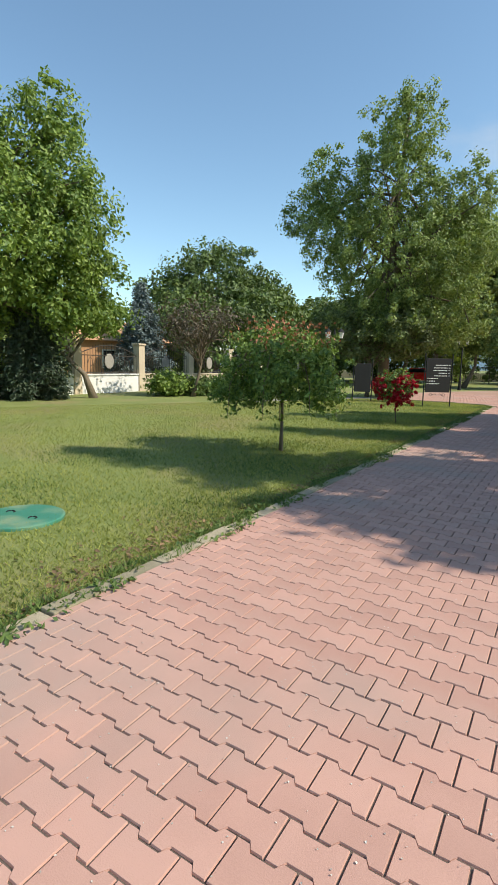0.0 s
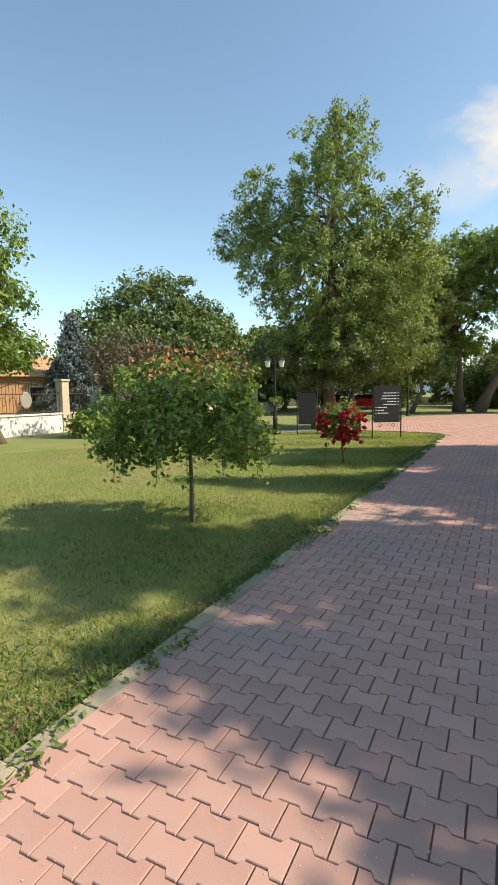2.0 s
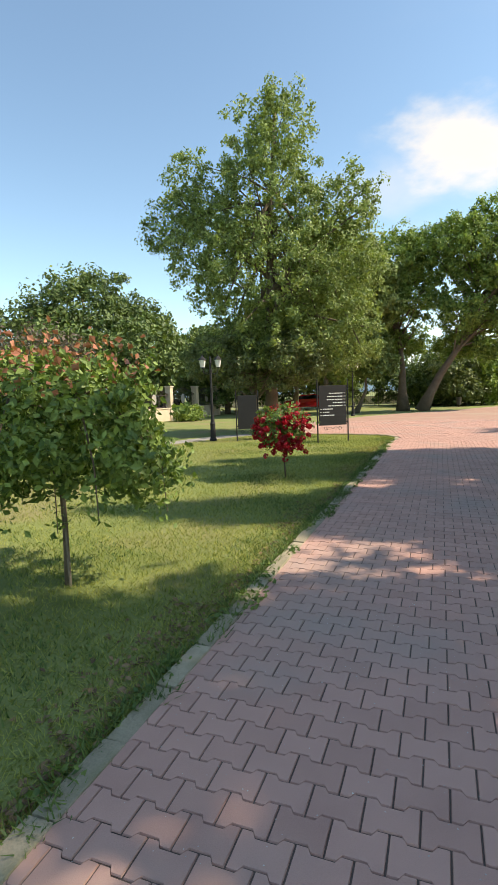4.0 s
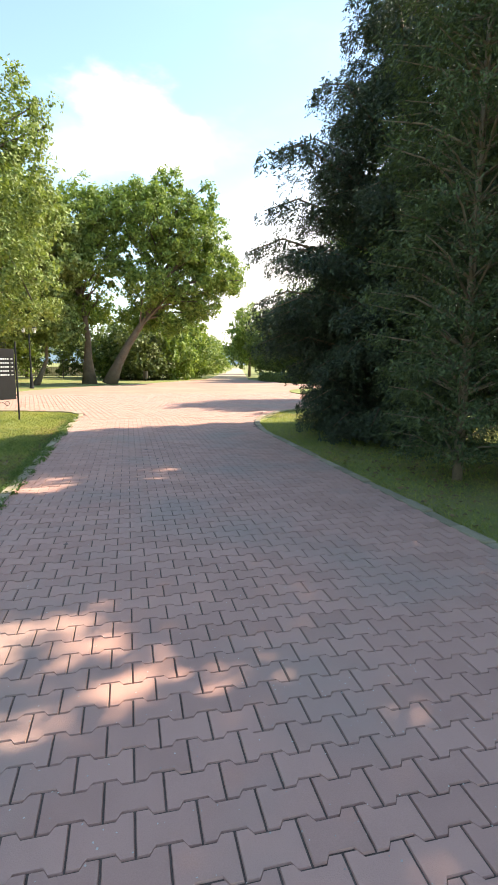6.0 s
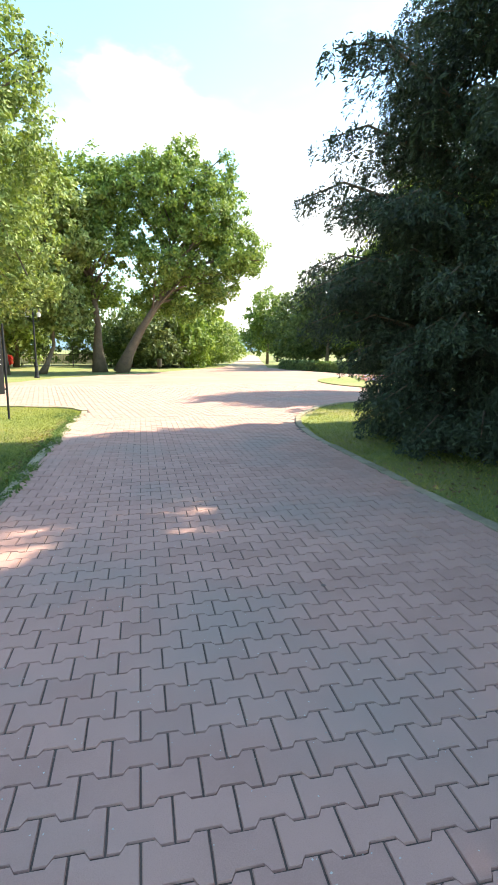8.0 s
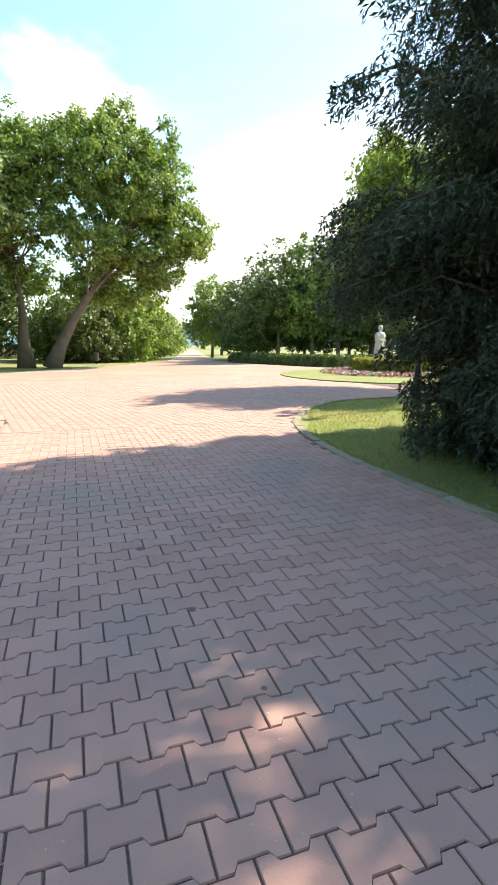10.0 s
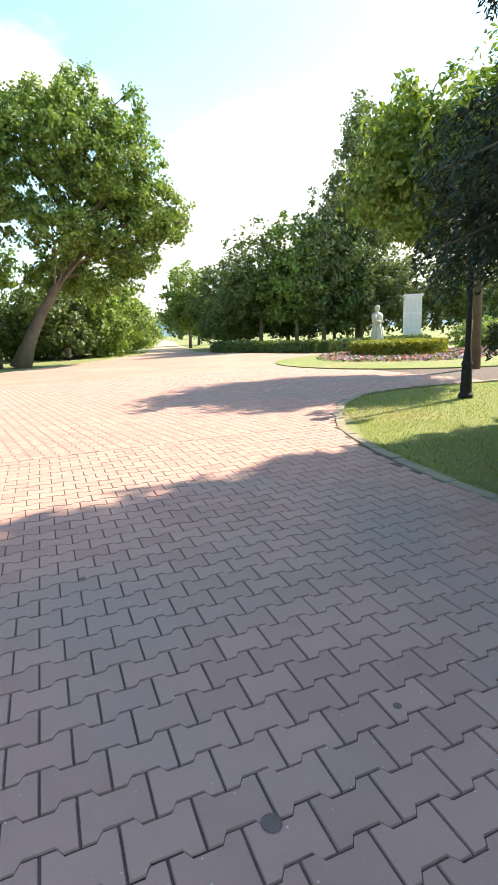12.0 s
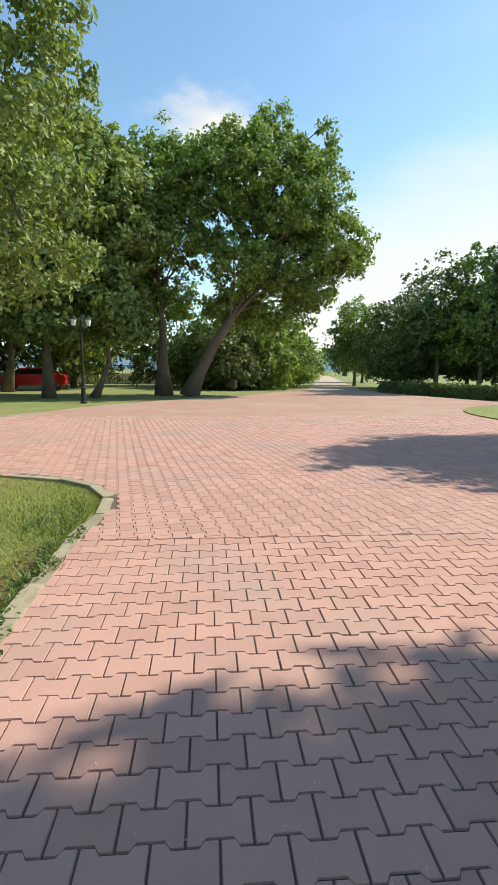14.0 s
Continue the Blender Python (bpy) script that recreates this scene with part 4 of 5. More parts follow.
# ---- lamps ----
def street_lamp(x, y, turn=0.0, height=3.5):
    root = tagged(thing("street_lamp", x, y, -0.03, turn), "black cast-iron park lamp with two lanterns", "street lamp", "park lamps")
    bm = bmesh.new()
    lathe(bm, [(0.13, 0), (0.13, 0.06), (0.10, 0.1), (0.085, 0.55), (0.10, 0.6), (0.075, 0.66), (0.048, 0.9), (0.042, 2.4), (0.055, 2.45), (0.04, 2.5), (0.032, height - 0.35), (0.05, height - 0.3), (0.02, height - 0.1), (0.0, height)], 16)
    part("post", bm, M_BLACK, root, smooth=False)
    for s in (-1, 1):
        bm = bmesh.new()
        tube(bm, [(0, 0, height - 0.62), (s * 0.12, 0, height - 0.68), (s * 0.24, 0, height - 0.62), (s * 0.27, 0, height - 0.46)], [0.014] * 4, 7)
        part("arm", bm, M_BLACK, root)
        lantern = new("lantern")
        lantern.parent = root
        lantern.matrix_basis = pose(s * 0.27, 0, height - 0.46)
        bm = bmesh.new()
        lathe(bm, [(0.07, 0.02), (0.12, 0.27)], 6)
        part("glass", bm, M_LAMPGLASS, lantern, "milky tapered lamp glass")
        bm = bmesh.new()
        lathe(bm, [(0.15, 0.27), (0.14, 0.29), (0.05, 0.38), (0.02, 0.40), (0.02, 0.43), (0.0, 0.46)], 6)
        part("roof", bm, M_BLACK, lantern)
        bm = bmesh.new()
        lathe(bm, [(0.03, 0.0), (0.08, 0.005), (0.08, 0.02)], 6)
        part("base", bm, M_BLACK, lantern)
    return root


street_lamp(-7.2, 3.4, 30, 3.0)
street_lamp(-4.95, 19.7, 10, 3.45)
street_lamp(6.95, 3.95, -40, 3.2)
bm = bmesh.new()
tube(bm, [(0, 0, -0.1), (0, 0, 3.0)], [0.05, 0.035], 8)
lathe(bm, [(0.09, 0), (0.08, 0.25), (0.05, 0.3)], 8)
tagged(part("pole", bm, M_BLACK), "thin dark pole at the track's mouth", "pole").matrix_basis = pose(4.55, 36.4, -0.03)


# ---- fence ----
FX = -17.0
PILLARS = [-9.6, -5.7, -1.8, 2.1, 6.0, 9.9, 13.8, 17.7, 21.6, 25.5]


def pillar(y, mat):
    root = tagged(thing("pillar", FX, y, -0.03), "cream plastered fence pillar with a flat cap", "pillar", "fence pillars")
    bm = bmesh.new()
    box(bm, -0.2, -0.2, -0.05, 0.2, 0.2, 2.25, 0.015)
    part("shaft", bm, mat, root)
    bm = bmesh.new()
    box(bm, -0.25, -0.25, 2.25, 0.25, 0.25, 2.34, 0.02)
    part("cap", bm, mat, root)


def fence_panel(y0, y1):
    root = tagged(thing("fence_panel", FX, (y0 + y1) / 2, -0.03), "wrought-iron fence panel with an arched top and oval medallion", "fence", "iron fence panels")
    L = (y1 - y0) / 2 - 0.2
    z0 = 0.86
    bm = bmesh.new()
    n = 22
    tube(bm, [(0, -L + 2 * L * i / 24, 1.75 + 0.42 * math.cos((i / 24 - 0.5) * math.pi)) for i in range(25)], [0.02] * 25, 6)
    part("arch", bm, M_IRON, root)
    for z in (z0 + 0.08, 1.7):
        bm = bmesh.new()
        box(bm, -0.015, -L, z - 0.02, 0.015, L, z + 0.02)
        part("rail", bm, M_IRON, root)
    for i in range(n + 1):
        y = -L + 2 * L * i / n
        top = 1.75 + 0.42 * math.cos((i / n - 0.5) * math.pi) + 0.12
        bm = bmesh.new()
        tube(bm, [(0, y, z0), (0, y, top - 0.05), (0, y, top)], [0.011, 0.011, 0.002], 5)
        part("bar", bm, M_IRON, root)
    bm = bmesh.new()
    lathe(bm, [(0.0, -0.02), (0.24, -0.02), (0.28, 0.0), (0.24, 0.02), (0.0, 0.02)], 20)
    bmesh.ops.transform(bm, matrix=pose(0, 0, 1.45) @ Matrix.Diagonal((1, 1, 1.25, 1)) @ pose(0, 0, 0, 0, 90, 0), verts=bm.verts)
    part("medallion", bm, M_STONE, root, "grey oval medallion")
    for s in (-1, 1):
        for q in (0.35, 0.62):
            bm = bmesh.new()
            pts = [(0, s * (L * q + 0.16 * (1 - i / 26) * math.cos(i * 0.3)), 1.35 + 0.3 * (1 - i / 26) * math.sin(i * 0.3)) for i in range(22)]
            tube(bm, pts, [0.012] * 22, 5)
            part("scroll", bm, M_IRON, root)


for y in PILLARS:
    pillar(y, M_CREAM)
for a, b in zip(PILLARS, PILLARS[1:]):
    fence_panel(a, b)
    mat, nm, lb = (M_WHITEWALL, "white_wall", "low whitewashed wall under the iron fence") if b < 3 else (M_CREAM, "low_wall", "low cream wall under the iron fence")
    bm = bmesh.new()
    box(bm, -0.14, -(b - a) / 2 + 0.21, -0.06, 0.14, (b - a) / 2 - 0.21, 0.80, 0.01)
    w = tagged(part(nm, bm, mat), lb, "wall", "fence base walls")
    w.matrix_basis = pose(FX, (a + b) / 2, -0.03)
    bm = bmesh.new()
    box(bm, -0.19, -(b - a) / 2 + 0.21, 0.80, 0.19, (b - a) / 2 - 0.21, 0.87, 0.012)
    part("coping", bm, mat, w)


# ---- hedge, bed, statue ----
def hedge(name, a, b, width, height, seed, mat, label, density=900, size=0.06):
    rng = np.random.default_rng(seed)
    d = Vector((b[0] - a[0], b[1] - a[1], 0))
    root = tagged(thing(name, a[0], a[1], -0.03, math.degrees(math.atan2(d.y, d.x))), label, "hedge")
    L = d.length
    n = int(L * (width + 2 * height) * density)
    p = np.stack([rng.uniform(0, L, n), rng.uniform(-width / 2, width / 2, n), rng.uniform(0, height, n)], -1)
    face = rng.integers(0, 3, n)
    p[face == 0, 2] = height
    p[face == 1, 1] = -width / 2
    p[face == 2, 1] = width / 2
    p += rng.normal(size=p.shape) * 0.05
    p[:, 2] = np.abs(p[:, 2])
    out = unit(p - np.array([0, 0, height * 0.3]) * 1.0) * 0
    out[face == 0, 2], out[face == 1, 1], out[face == 2, 1] = 1, -1, 1
    link_mesh("foliage", leaves_mesh("foliage", rng, p, size, out), mat, root)
    bm = bmesh.new()
    box(bm, 0.05, -width / 2 + 0.06, 0, L - 0.05, width / 2 - 0.06, height - 0.06, 0.03)
    part("core", bm, M_LEAF_DARK, root)
    return root


hedge("hedge", (11.3, 31.0), (14.2, 21.6), 0.9, 0.62, 81, M_LEAF_DARK, "low clipped dark green hedge round the grove", 260, 0.11)
hedge("hedge", (14.4, 21.4), (20.5, 20.6), 0.9, 0.62, 82, M_LEAF_DARK, "low clipped dark green hedge round the grove", 260, 0.11)


def disc(name, cx, cy, r, z, mat, thick=0.1, wob=0.1):
    bm = bmesh.new()
    n = 72
    top = [bm.verts.new((cx + (r + wob * math.sin(3 * k)) * math.cos(2 * math.pi * k / n), cy + (r + wob * math.cos(2 * k)) * math.sin(2 * math.pi * k / n), z)) for k in range(n)]
    low = [bm.verts.new((v.co.x, v.co.y, z - thick)) for v in top]
    bm.faces.new(top)
    for k in range(n):
        bm.faces.new((top[k], low[k], low[(k + 1) % n], top[(k + 1) % n]))
    return part(name, bm, mat)


tagged(disc("lawn_island", *BED_C, BED_R, 0.03, M_GROUND, 0.08, 0.0), "round lawn island in the square", "lawn", kind="structure")
rng = np.random.default_rng(83)
HEDGE_C = (14.0, 14.8)
n = 5000
a, r = rng.uniform(0, 2 * math.pi, n), 2.1 + 1.5 * rng.random(n) ** 1.3
p = np.stack([HEDGE_C[0] + r * np.cos(a), HEDGE_C[1] - 0.4 + r * np.sin(a), 0.03 + rng.uniform(0.02, 0.14, n)], -1)
for mat, k, lab in ((M_PETAL_MIX, 0, "ring of pink and orange bedding flowers"), (M_PETAL_VIOLET, 1, "ring of pale violet bedding flowers"), (M_WEED, 2, "green leaves among the bedding flowers")):
    q = p[k::3]
    tagged(link_mesh("flower_bed", leaves_mesh("flower_bed", rng, q, 0.09, np.tile([0, 0, 1.0], (len(q), 1))), mat), lab, "flowers", kind="stuff")
n = 9000
a, r = rng.uniform(0, 2 * math.pi, n), 1.95 * rng.random(n) ** 0.35
p = np.stack([HEDGE_C[0] + r * np.cos(a), HEDGE_C[1] + r * np.sin(a), 0.03 + 0.62 * rng.random(n) ** 0.4], -1)
tagged(link_mesh("golden_hedge", leaves_mesh("golden_hedge", rng, p, 0.1, np.tile([0, 0, 0.8], (n, 1))), M_LEAF_YELLOW), "clipped golden shrubs in the flower bed", "hedge")


def statue(x, y, z):
    bm = bmesh.new()
    box(bm, -0.28, -0.28, -0.35, 0.28, 0.28, 0.1, 0.03)
    lathe(bm, [(0.24, 0.1), (0.27, 0.2), (0.22, 0.7), (0.19, 0.95), (0.24, 1.2), (0.26, 1.36), (0.20, 1.48), (0.07, 1.53), (0.065, 1.58), (0.10, 1.64), (0.115, 1.72), (0.09, 1.82), (0.0, 1.86)], 18)
    for s in (-1, 1):
        tube(bm, [(s * 0.22, 0, 1.4), (s * 0.31, -0.05, 1.15), (s * 0.12, -0.22, 1.1)], [0.075, 0.065, 0.05], 8)
    for i in range(9):
        a = i * 0.7
        tube(bm, [(0.2 * math.cos(a), 0.2 * math.sin(a), 1.0), (0.24 * math.cos(a + 0.15), 0.24 * math.sin(a + 0.15), 0.5), (0.28 * math.cos(a + 0.1), 0.28 * math.sin(a + 0.1), 0.1)], [0.02, 0.04, 0.045], 6)
    tagged(part("statue", bm, M_STATUE, smooth=True), "pale weathered garden statue on a low plinth", "statue").matrix_basis = pose(x, y, z, 0, 0, 30)


statue(14.45, 16.9, 0.36)


# ---- beyond the lawns ----
def car(x, y, turn, paint, label):
    root = tagged(thing("car", x, y, -0.03, turn), label, "car")
    bm = bmesh.new()
    side = [(-2.05, 0.32), (-2.1, 0.62), (-1.95, 0.86), (-1.2, 0.95), (-0.6, 1.36), (0.75, 1.42), (1.55, 1.02), (2.0, 0.95), (2.05, 0.4), (1.9, 0.28)]
    rows = [[bm.verts.new((px, s * (0.84 if z < 1.0 else 0.62), z)) for px, z in side] for s in (-1, 1)]
    n = len(side)
    for i in range(n):
        bm.faces.new((rows[0][i], rows[0][(i + 1) % n], rows[1][(i + 1) % n], rows[1][i]))
    bm.faces.new(rows[0][::-1])
    bm.faces.new(rows[1])
    bmesh.ops.bevel(bm, geom=bm.edges[:], offset=0.04, segments=2, affect="EDGES")
    part("body", bm, paint, root, smooth=False)
    for s in (-1, 1):
        bm = bmesh.new()
        vs = [bm.verts.new((px, s * yy, z)) for px, z, yy in ((-1.02, 1.0, 0.845), (-0.55, 1.29, 0.71), (0.7, 1.34, 0.69), (1.3, 1.03, 0.835))]
        f = bm.faces.new(vs)
        bmesh.ops.solidify(bm, geom=[f], thickness=0.02)
        part("side_window", bm, M_GLASSDARK, root)
        for wx in (-1.3, 1.3):
            wheel = new("wheel")
            wheel.parent = root
            wheel.matrix_basis = pose(wx, s * 0.78, 0.31, 90, 0, 0)
            bm = bmesh.new()
            lathe(bm, [(0.18, -0.1), (0.29, -0.1), (0.31, -0.07), (0.31, 0.07), (0.29, 0.1), (0.18, 0.1)], 20)
            part("tyre", bm, M_RUBBER, wheel)
            bm = bmesh.new()
            lathe(bm, [(0.0, -0.105), (0.17, -0.105), (0.175, 0.105), (0.0, 0.105)], 16)
            part("rim", bm, M_STONE, wheel)
    for wx, nm in ((-2.03, "headlight"), (2.03, "tail_light")):
        for s in (-1, 1):
            bm = bmesh.new()
            box(bm, wx - 0.05, s * 0.62 - 0.14, 0.66, wx + 0.05, s * 0.62 + 0.14, 0.8, 0.02)
            part(nm, bm, M_LAMPGLASS if nm == "headlight" else M_CARRED, root)
    return root


car(-10.8, 31.4, 8, M_CARRED, "red hatchback parked under the trees")
car(-18.8, 20.6, 80, M_CARDARK, "dark saloon parked behind the iron fence")
car(-19.5, 14.6, 84, M_CARDARK, "dark saloon parked behind the iron fence")


def mesh_fence(x0, y0, x1, y1, n):
    """A plain garden fence of posts and two wires with thin uprights."""
    d = Vector((x1 - x0, y1 - y0, 0))
    for i in range(n):
        a = Vector((x0, y0, 0)) + d * (i / n)
        L = d.length / n
        root = tagged(thing("wire_fence", a.x, a.y, -0.03, math.degrees(math.atan2(d.y, d.x))), "thin dark metal fence along the car park", "fence", "car park fence")
        bm = bmesh.new()
        tube(bm, [(0, 0, -0.05), (0, 0, 1.7)], [0.035, 0.035], 6)
        part("post", bm, M_IRON, root)
        for z in (0.25, 1.0, 1.6):
            bm = bmesh.new()
            box(bm, 0, -0.012, z - 0.015, L, 0.012, z + 0.015)
            part("rail", bm, M_IRON, root)
        for k in range(1, 12):
            bm = bmesh.new()
            box(bm, L * k / 12 - 0.008, -0.008, 0.1, L * k / 12 + 0.008, 0.008, 1.65)
            part("bar", bm, M_IRON, root)


mesh_fence(-17.0, 37.0, -3.0, 37.6, 6)
mesh_fence(20.0, 104.0, 29.0, 102.0, 3)
bm = bmesh.new()
box(bm, -20, -0.4, -0.1, 14, 0.4, 0.9, 0.02)
tagged(part("far_wall", bm, M_CREAM), "low pale wall beyond the car park", "wall").matrix_basis = pose(-14, 47.0, -0.03, 0, 0, 3)


def far_house(x, y, turn, w, d, h, mat, label):
    root = tagged(thing("house", x, y, -0.05, turn), label, "house")
    bm = bmesh.new()
    box(bm, -w / 2, -d / 2, 0, w / 2, d / 2, h, 0.03)
    part("wall", bm, mat, root)
    bm = bmesh.new()
    v = [bm.verts.new(p) for p in ((-w / 2 - 0.4, -d / 2 - 0.4, h), (w / 2 + 0.4, -d / 2 - 0.4, h), (w / 2 + 0.4, d / 2 + 0.4, h), (-w / 2 - 0.4, d / 2 + 0.4, h), (-w / 2 + 1.5, 0, h + 1.6), (w / 2 - 1.5, 0, h + 1.6))]
    for f in ((0, 1, 5, 4), (1, 2, 5), (2, 3, 4, 5), (3, 0, 4), (3, 2, 1, 0)):
        bm.faces.new([v[i] for i in f])
    part("roof", bm, M_TERRACOTTA, root)
    n = max(2, int(w / 2.6))
    for i in range(n):
        wx = -w / 2 + w * (i + 0.5) / n
        win = new("window")
        win.parent = root
        win.matrix_basis = pose(wx, -d / 2 - 0.01, 1.0)
        bm = bmesh.new()
        box(bm, -0.5, -0.03, 0, 0.5, 0.03, 1.3, 0.01)
        part("frame", bm, M_WHITE, win)
        bm = bmesh.new()
        box(bm, -0.42, -0.045, 0.08, 0.42, 0.0, 1.22)
        part("pane", bm, M_GLASSDARK, win)
    return root


far_house(-31.0, 8.0, 62, 14, 8, 2.9, M_TERRACOTTA, "low orange plastered house behind the fence")
far_house(-44.0, -2.0, 62, 14, 8, 3.2, M_WHITEWALL, "low white house behind the fence")


def kiosk(x, y, turn):
    """A glazed white garden pavilion."""
    root = tagged(thing("pavilion", x, y, -0.03, turn), "narrow white glazed garden pavilion behind the flower bed", "pavilion")
    root.scale = (0.24, 0.3, 0.98)
    for i in range(5):
        for j in (-1, 1):
            bm = bmesh.new()
            box(bm, -2 + i - 0.04, j * 1.5 - 0.04, 0, -2 + i + 0.04, j * 1.5 + 0.04, 2.9)
            part("post", bm, M_WHITE, root)
    for j in (-1, 1):
        for z in (0.05, 1.0, 2.0, 2.9):
            bm = bmesh.new()
            box(bm, -2.04, j * 1.5 - 0.035, z - 0.05, 2.04, j * 1.5 + 0.035, z + 0.05)
            part("rail", bm, M_WHITE, root)
        for i in range(4):
            bm = bmesh.new()
            box(bm, -2 + i + 0.05, j * 1.5 - 0.01, 0.1, -1 + i - 0.05, j * 1.5 + 0.01, 2.85)
            part("pane", bm, M_LAMPGLASS, root)
    bm = bmesh.new()
    box(bm, -2.3, -1.8, 2.95, 2.3, 1.8, 3.1, 0.03)
    part("roof", bm, M_WHITE, root)


kiosk(20.8, 22.2, -35)


def bench(x, y, turn):
    root = tagged(thing("bench", x, y, 0.0, turn), "white slatted park bench on the far edge", "bench")
    for i in range(4):
        bm = bmesh.new()
        box(bm, -0.8, -0.25 + i * 0.12, 0.43, 0.8, -0.15 + i * 0.12, 0.46, 0.006)
        part("seat_slat", bm, M_WHITE, root)
    for i in range(3):
        bm = bmesh.new()
        box(bm, -0.8, 0.24, 0.55 + i * 0.13, 0.8, 0.27, 0.65 + i * 0.13, 0.006)
        part("back_slat", bm, M_WHITE, root)
    for s in (-1, 1):
        bm = bmesh.new()
        box(bm, s * 0.65 - 0.03, -0.22, -0.03, s * 0.65 + 0.03, 0.26, 0.43, 0.01)
        box(bm, s * 0.65 - 0.03, 0.22, 0.43, s * 0.65 + 0.03, 0.29, 0.95)
        part("leg", bm, M_STONE, root)


bench(19.6, 12.6, -60)
shrub("shrub", 21.0, 16.5, 101, [(0, 0, 0.7, 2.6, 1.4, 0.7), (2.4, -1.2, 0.7, 2.0, 1.4, 0.7)], M_LEAF_LIME, "long bright green shrub border behind the statue", 160, 45, 0.4, 0.11)
shrub("shrub", 23.0, 12.5, 102, [(0, 0, 0.7, 1.6, 2.2, 0.7)], M_LEAF_LIME, "long bright green shrub border behind the statue", 100, 45, 0.4, 0.11)


def litter_bin(x, y):
    root = tagged(thing("litter_bin", x, y, -0.03), "small dark brown litter bin on the lawn", "litter bin")
    bm = bmesh.new()
    lathe(bm, [(0.17, 0.2), (0.2, 0.75), (0.21, 0.77), (0.18, 0.77)], 14)
    part("bucket", bm, M_IRON, root)
    bm = bmesh.new()
    tube(bm, [(0, 0, -0.05), (0, 0, 0.3)], [0.03, 0.03], 8)
    part("post", bm, M_BLACK, root)


litter_bin(1.6, 31.0)


# ---- grass ----
def grass(name, seed, count, region, size, mat, label, spread=0.85, tall=1.0, near=None):
    """Blades, each one bent triangle pair, scattered over region() places."""
    rng = np.random.default_rng(seed)
    p = region(rng, count)
    n = len(p)
    a = rng.uniform(0, 2 * math.pi, n)
    side = np.stack([np.cos(a), np.sin(a), np.zeros(n)], -1)
    h = (size * tall * rng.uniform(0.5, 1.3, n))[:, None]
    w = size * 0.13
    lean = np.stack([rng.normal(size=n), rng.normal(size=n), np.zeros(n)], -1) * spread * h
    up = np.array([[0, 0, 1.0]])
    v0, v1 = p - side * w, p + side * w
    v2 = p + up * h + lean
    V = np.stack([v0, v1, v2], 1).reshape(-1, 3)
    F = np.arange(n * 3).reshape(-1, 3)
    return tagged(link_mesh(name, array_mesh(name, V, F), mat), label, "grass", kind="stuff")


def left_lawn(rng, n):
    y = -19 + 25 * rng.random(n)
    x = -1.16 - 13 * rng.random(n) ** 2.0
    k = (x < np.interp(y, [3.1, 3.8, 4.4, 4.95, 5.35, 5.68, 5.9, 6.05], [-1.05, -0.97, -1.02, -1.28, -1.75, -2.6, -3.8, -5.0]) - 0.12) & (x > -6.2)
    k |= (x <= -6.2) & (y < 2.6 + (x + 8.0) * 2.0)
    return np.stack([x, y, np.full(n, -0.035)], -1)[k]


def right_lawn(rng, n):
    y = -8 + 13.7 * rng.random(n)
    x = 3.15 + 6.5 * rng.random(n) ** 1.3
    k = x > 3.15 + np.maximum(0, y - 0.2) ** 2 * 0.083
    k &= y < np.interp(x, [3.0, 4.75, 5.7, 6.7, 8.2, 11.0], [1.0, 4.5, 5.3, 5.65, 5.6, 5.1])
    return np.stack([x, y, np.full(n, -0.035)], -1)[k]


def kerb_fringe(rng, n):
    y = -18 + 21 * rng.random(n)
    c = np.sin(y * 3.1) + np.sin(y * 7.7 + 1) + np.sin(y * 1.3 + 2)
    x = -1.17 + np.abs(rng.normal(size=n)) * 0.05 * np.sign(c - 0.3) * (c > -1)
    x = np.where(c > 0.6, -1.20 + rng.random(n) * 0.16, -1.17 - rng.random(n) * 0.1)
    return np.stack([x, y, np.full(n, -0.02)], -1)


grass("grass", 91, 330000, left_lawn, 0.036, M_GRASS, "short mown grass with dry straw-coloured patches")
grass("grass_right", 92, 80000, right_lawn, 0.036, M_GRASS, "short mown grass beside the conifers")
grass("grass_fringe", 93, 6500, kerb_fringe, 0.06, M_WEED, "grass and weeds creeping over the edging", 0.8)


def near_left(rng, n):
    y = -18 + 23 * rng.random(n)
    x = -1.2 - 4.5 * rng.random(n) ** 1.6
    k = (np.sin(x * 2.3 + y * 1.1) + np.sin(x * 0.9 - y * 2.7) + rng.normal(size=n) * 0.5) > 0.7
    k &= x < np.interp(y, [3.9, 4.6, 5.35], [-1.2, -1.4, -2.0])
    return np.stack([x, y, np.full(n, -0.033)], -1)[k]


grass("grass_tufts", 95, 60000, near_left, 0.046, M_WEED, "longer darker tufts of grass in the lawn", 0.6)
rng = np.random.default_rng(96)
p = near_left(rng, 14000)
p[:, 2] += rng.uniform(0.01, 0.04, len(p))
tagged(link_mesh("weeds", leaves_mesh("weeds", rng, p, 0.022, np.tile([0, 0, 1.2], (len(p), 1)), 0.9, 1.4), M_WEED), "broad-leaved weeds and clover in the lawn", "weeds", kind="stuff")

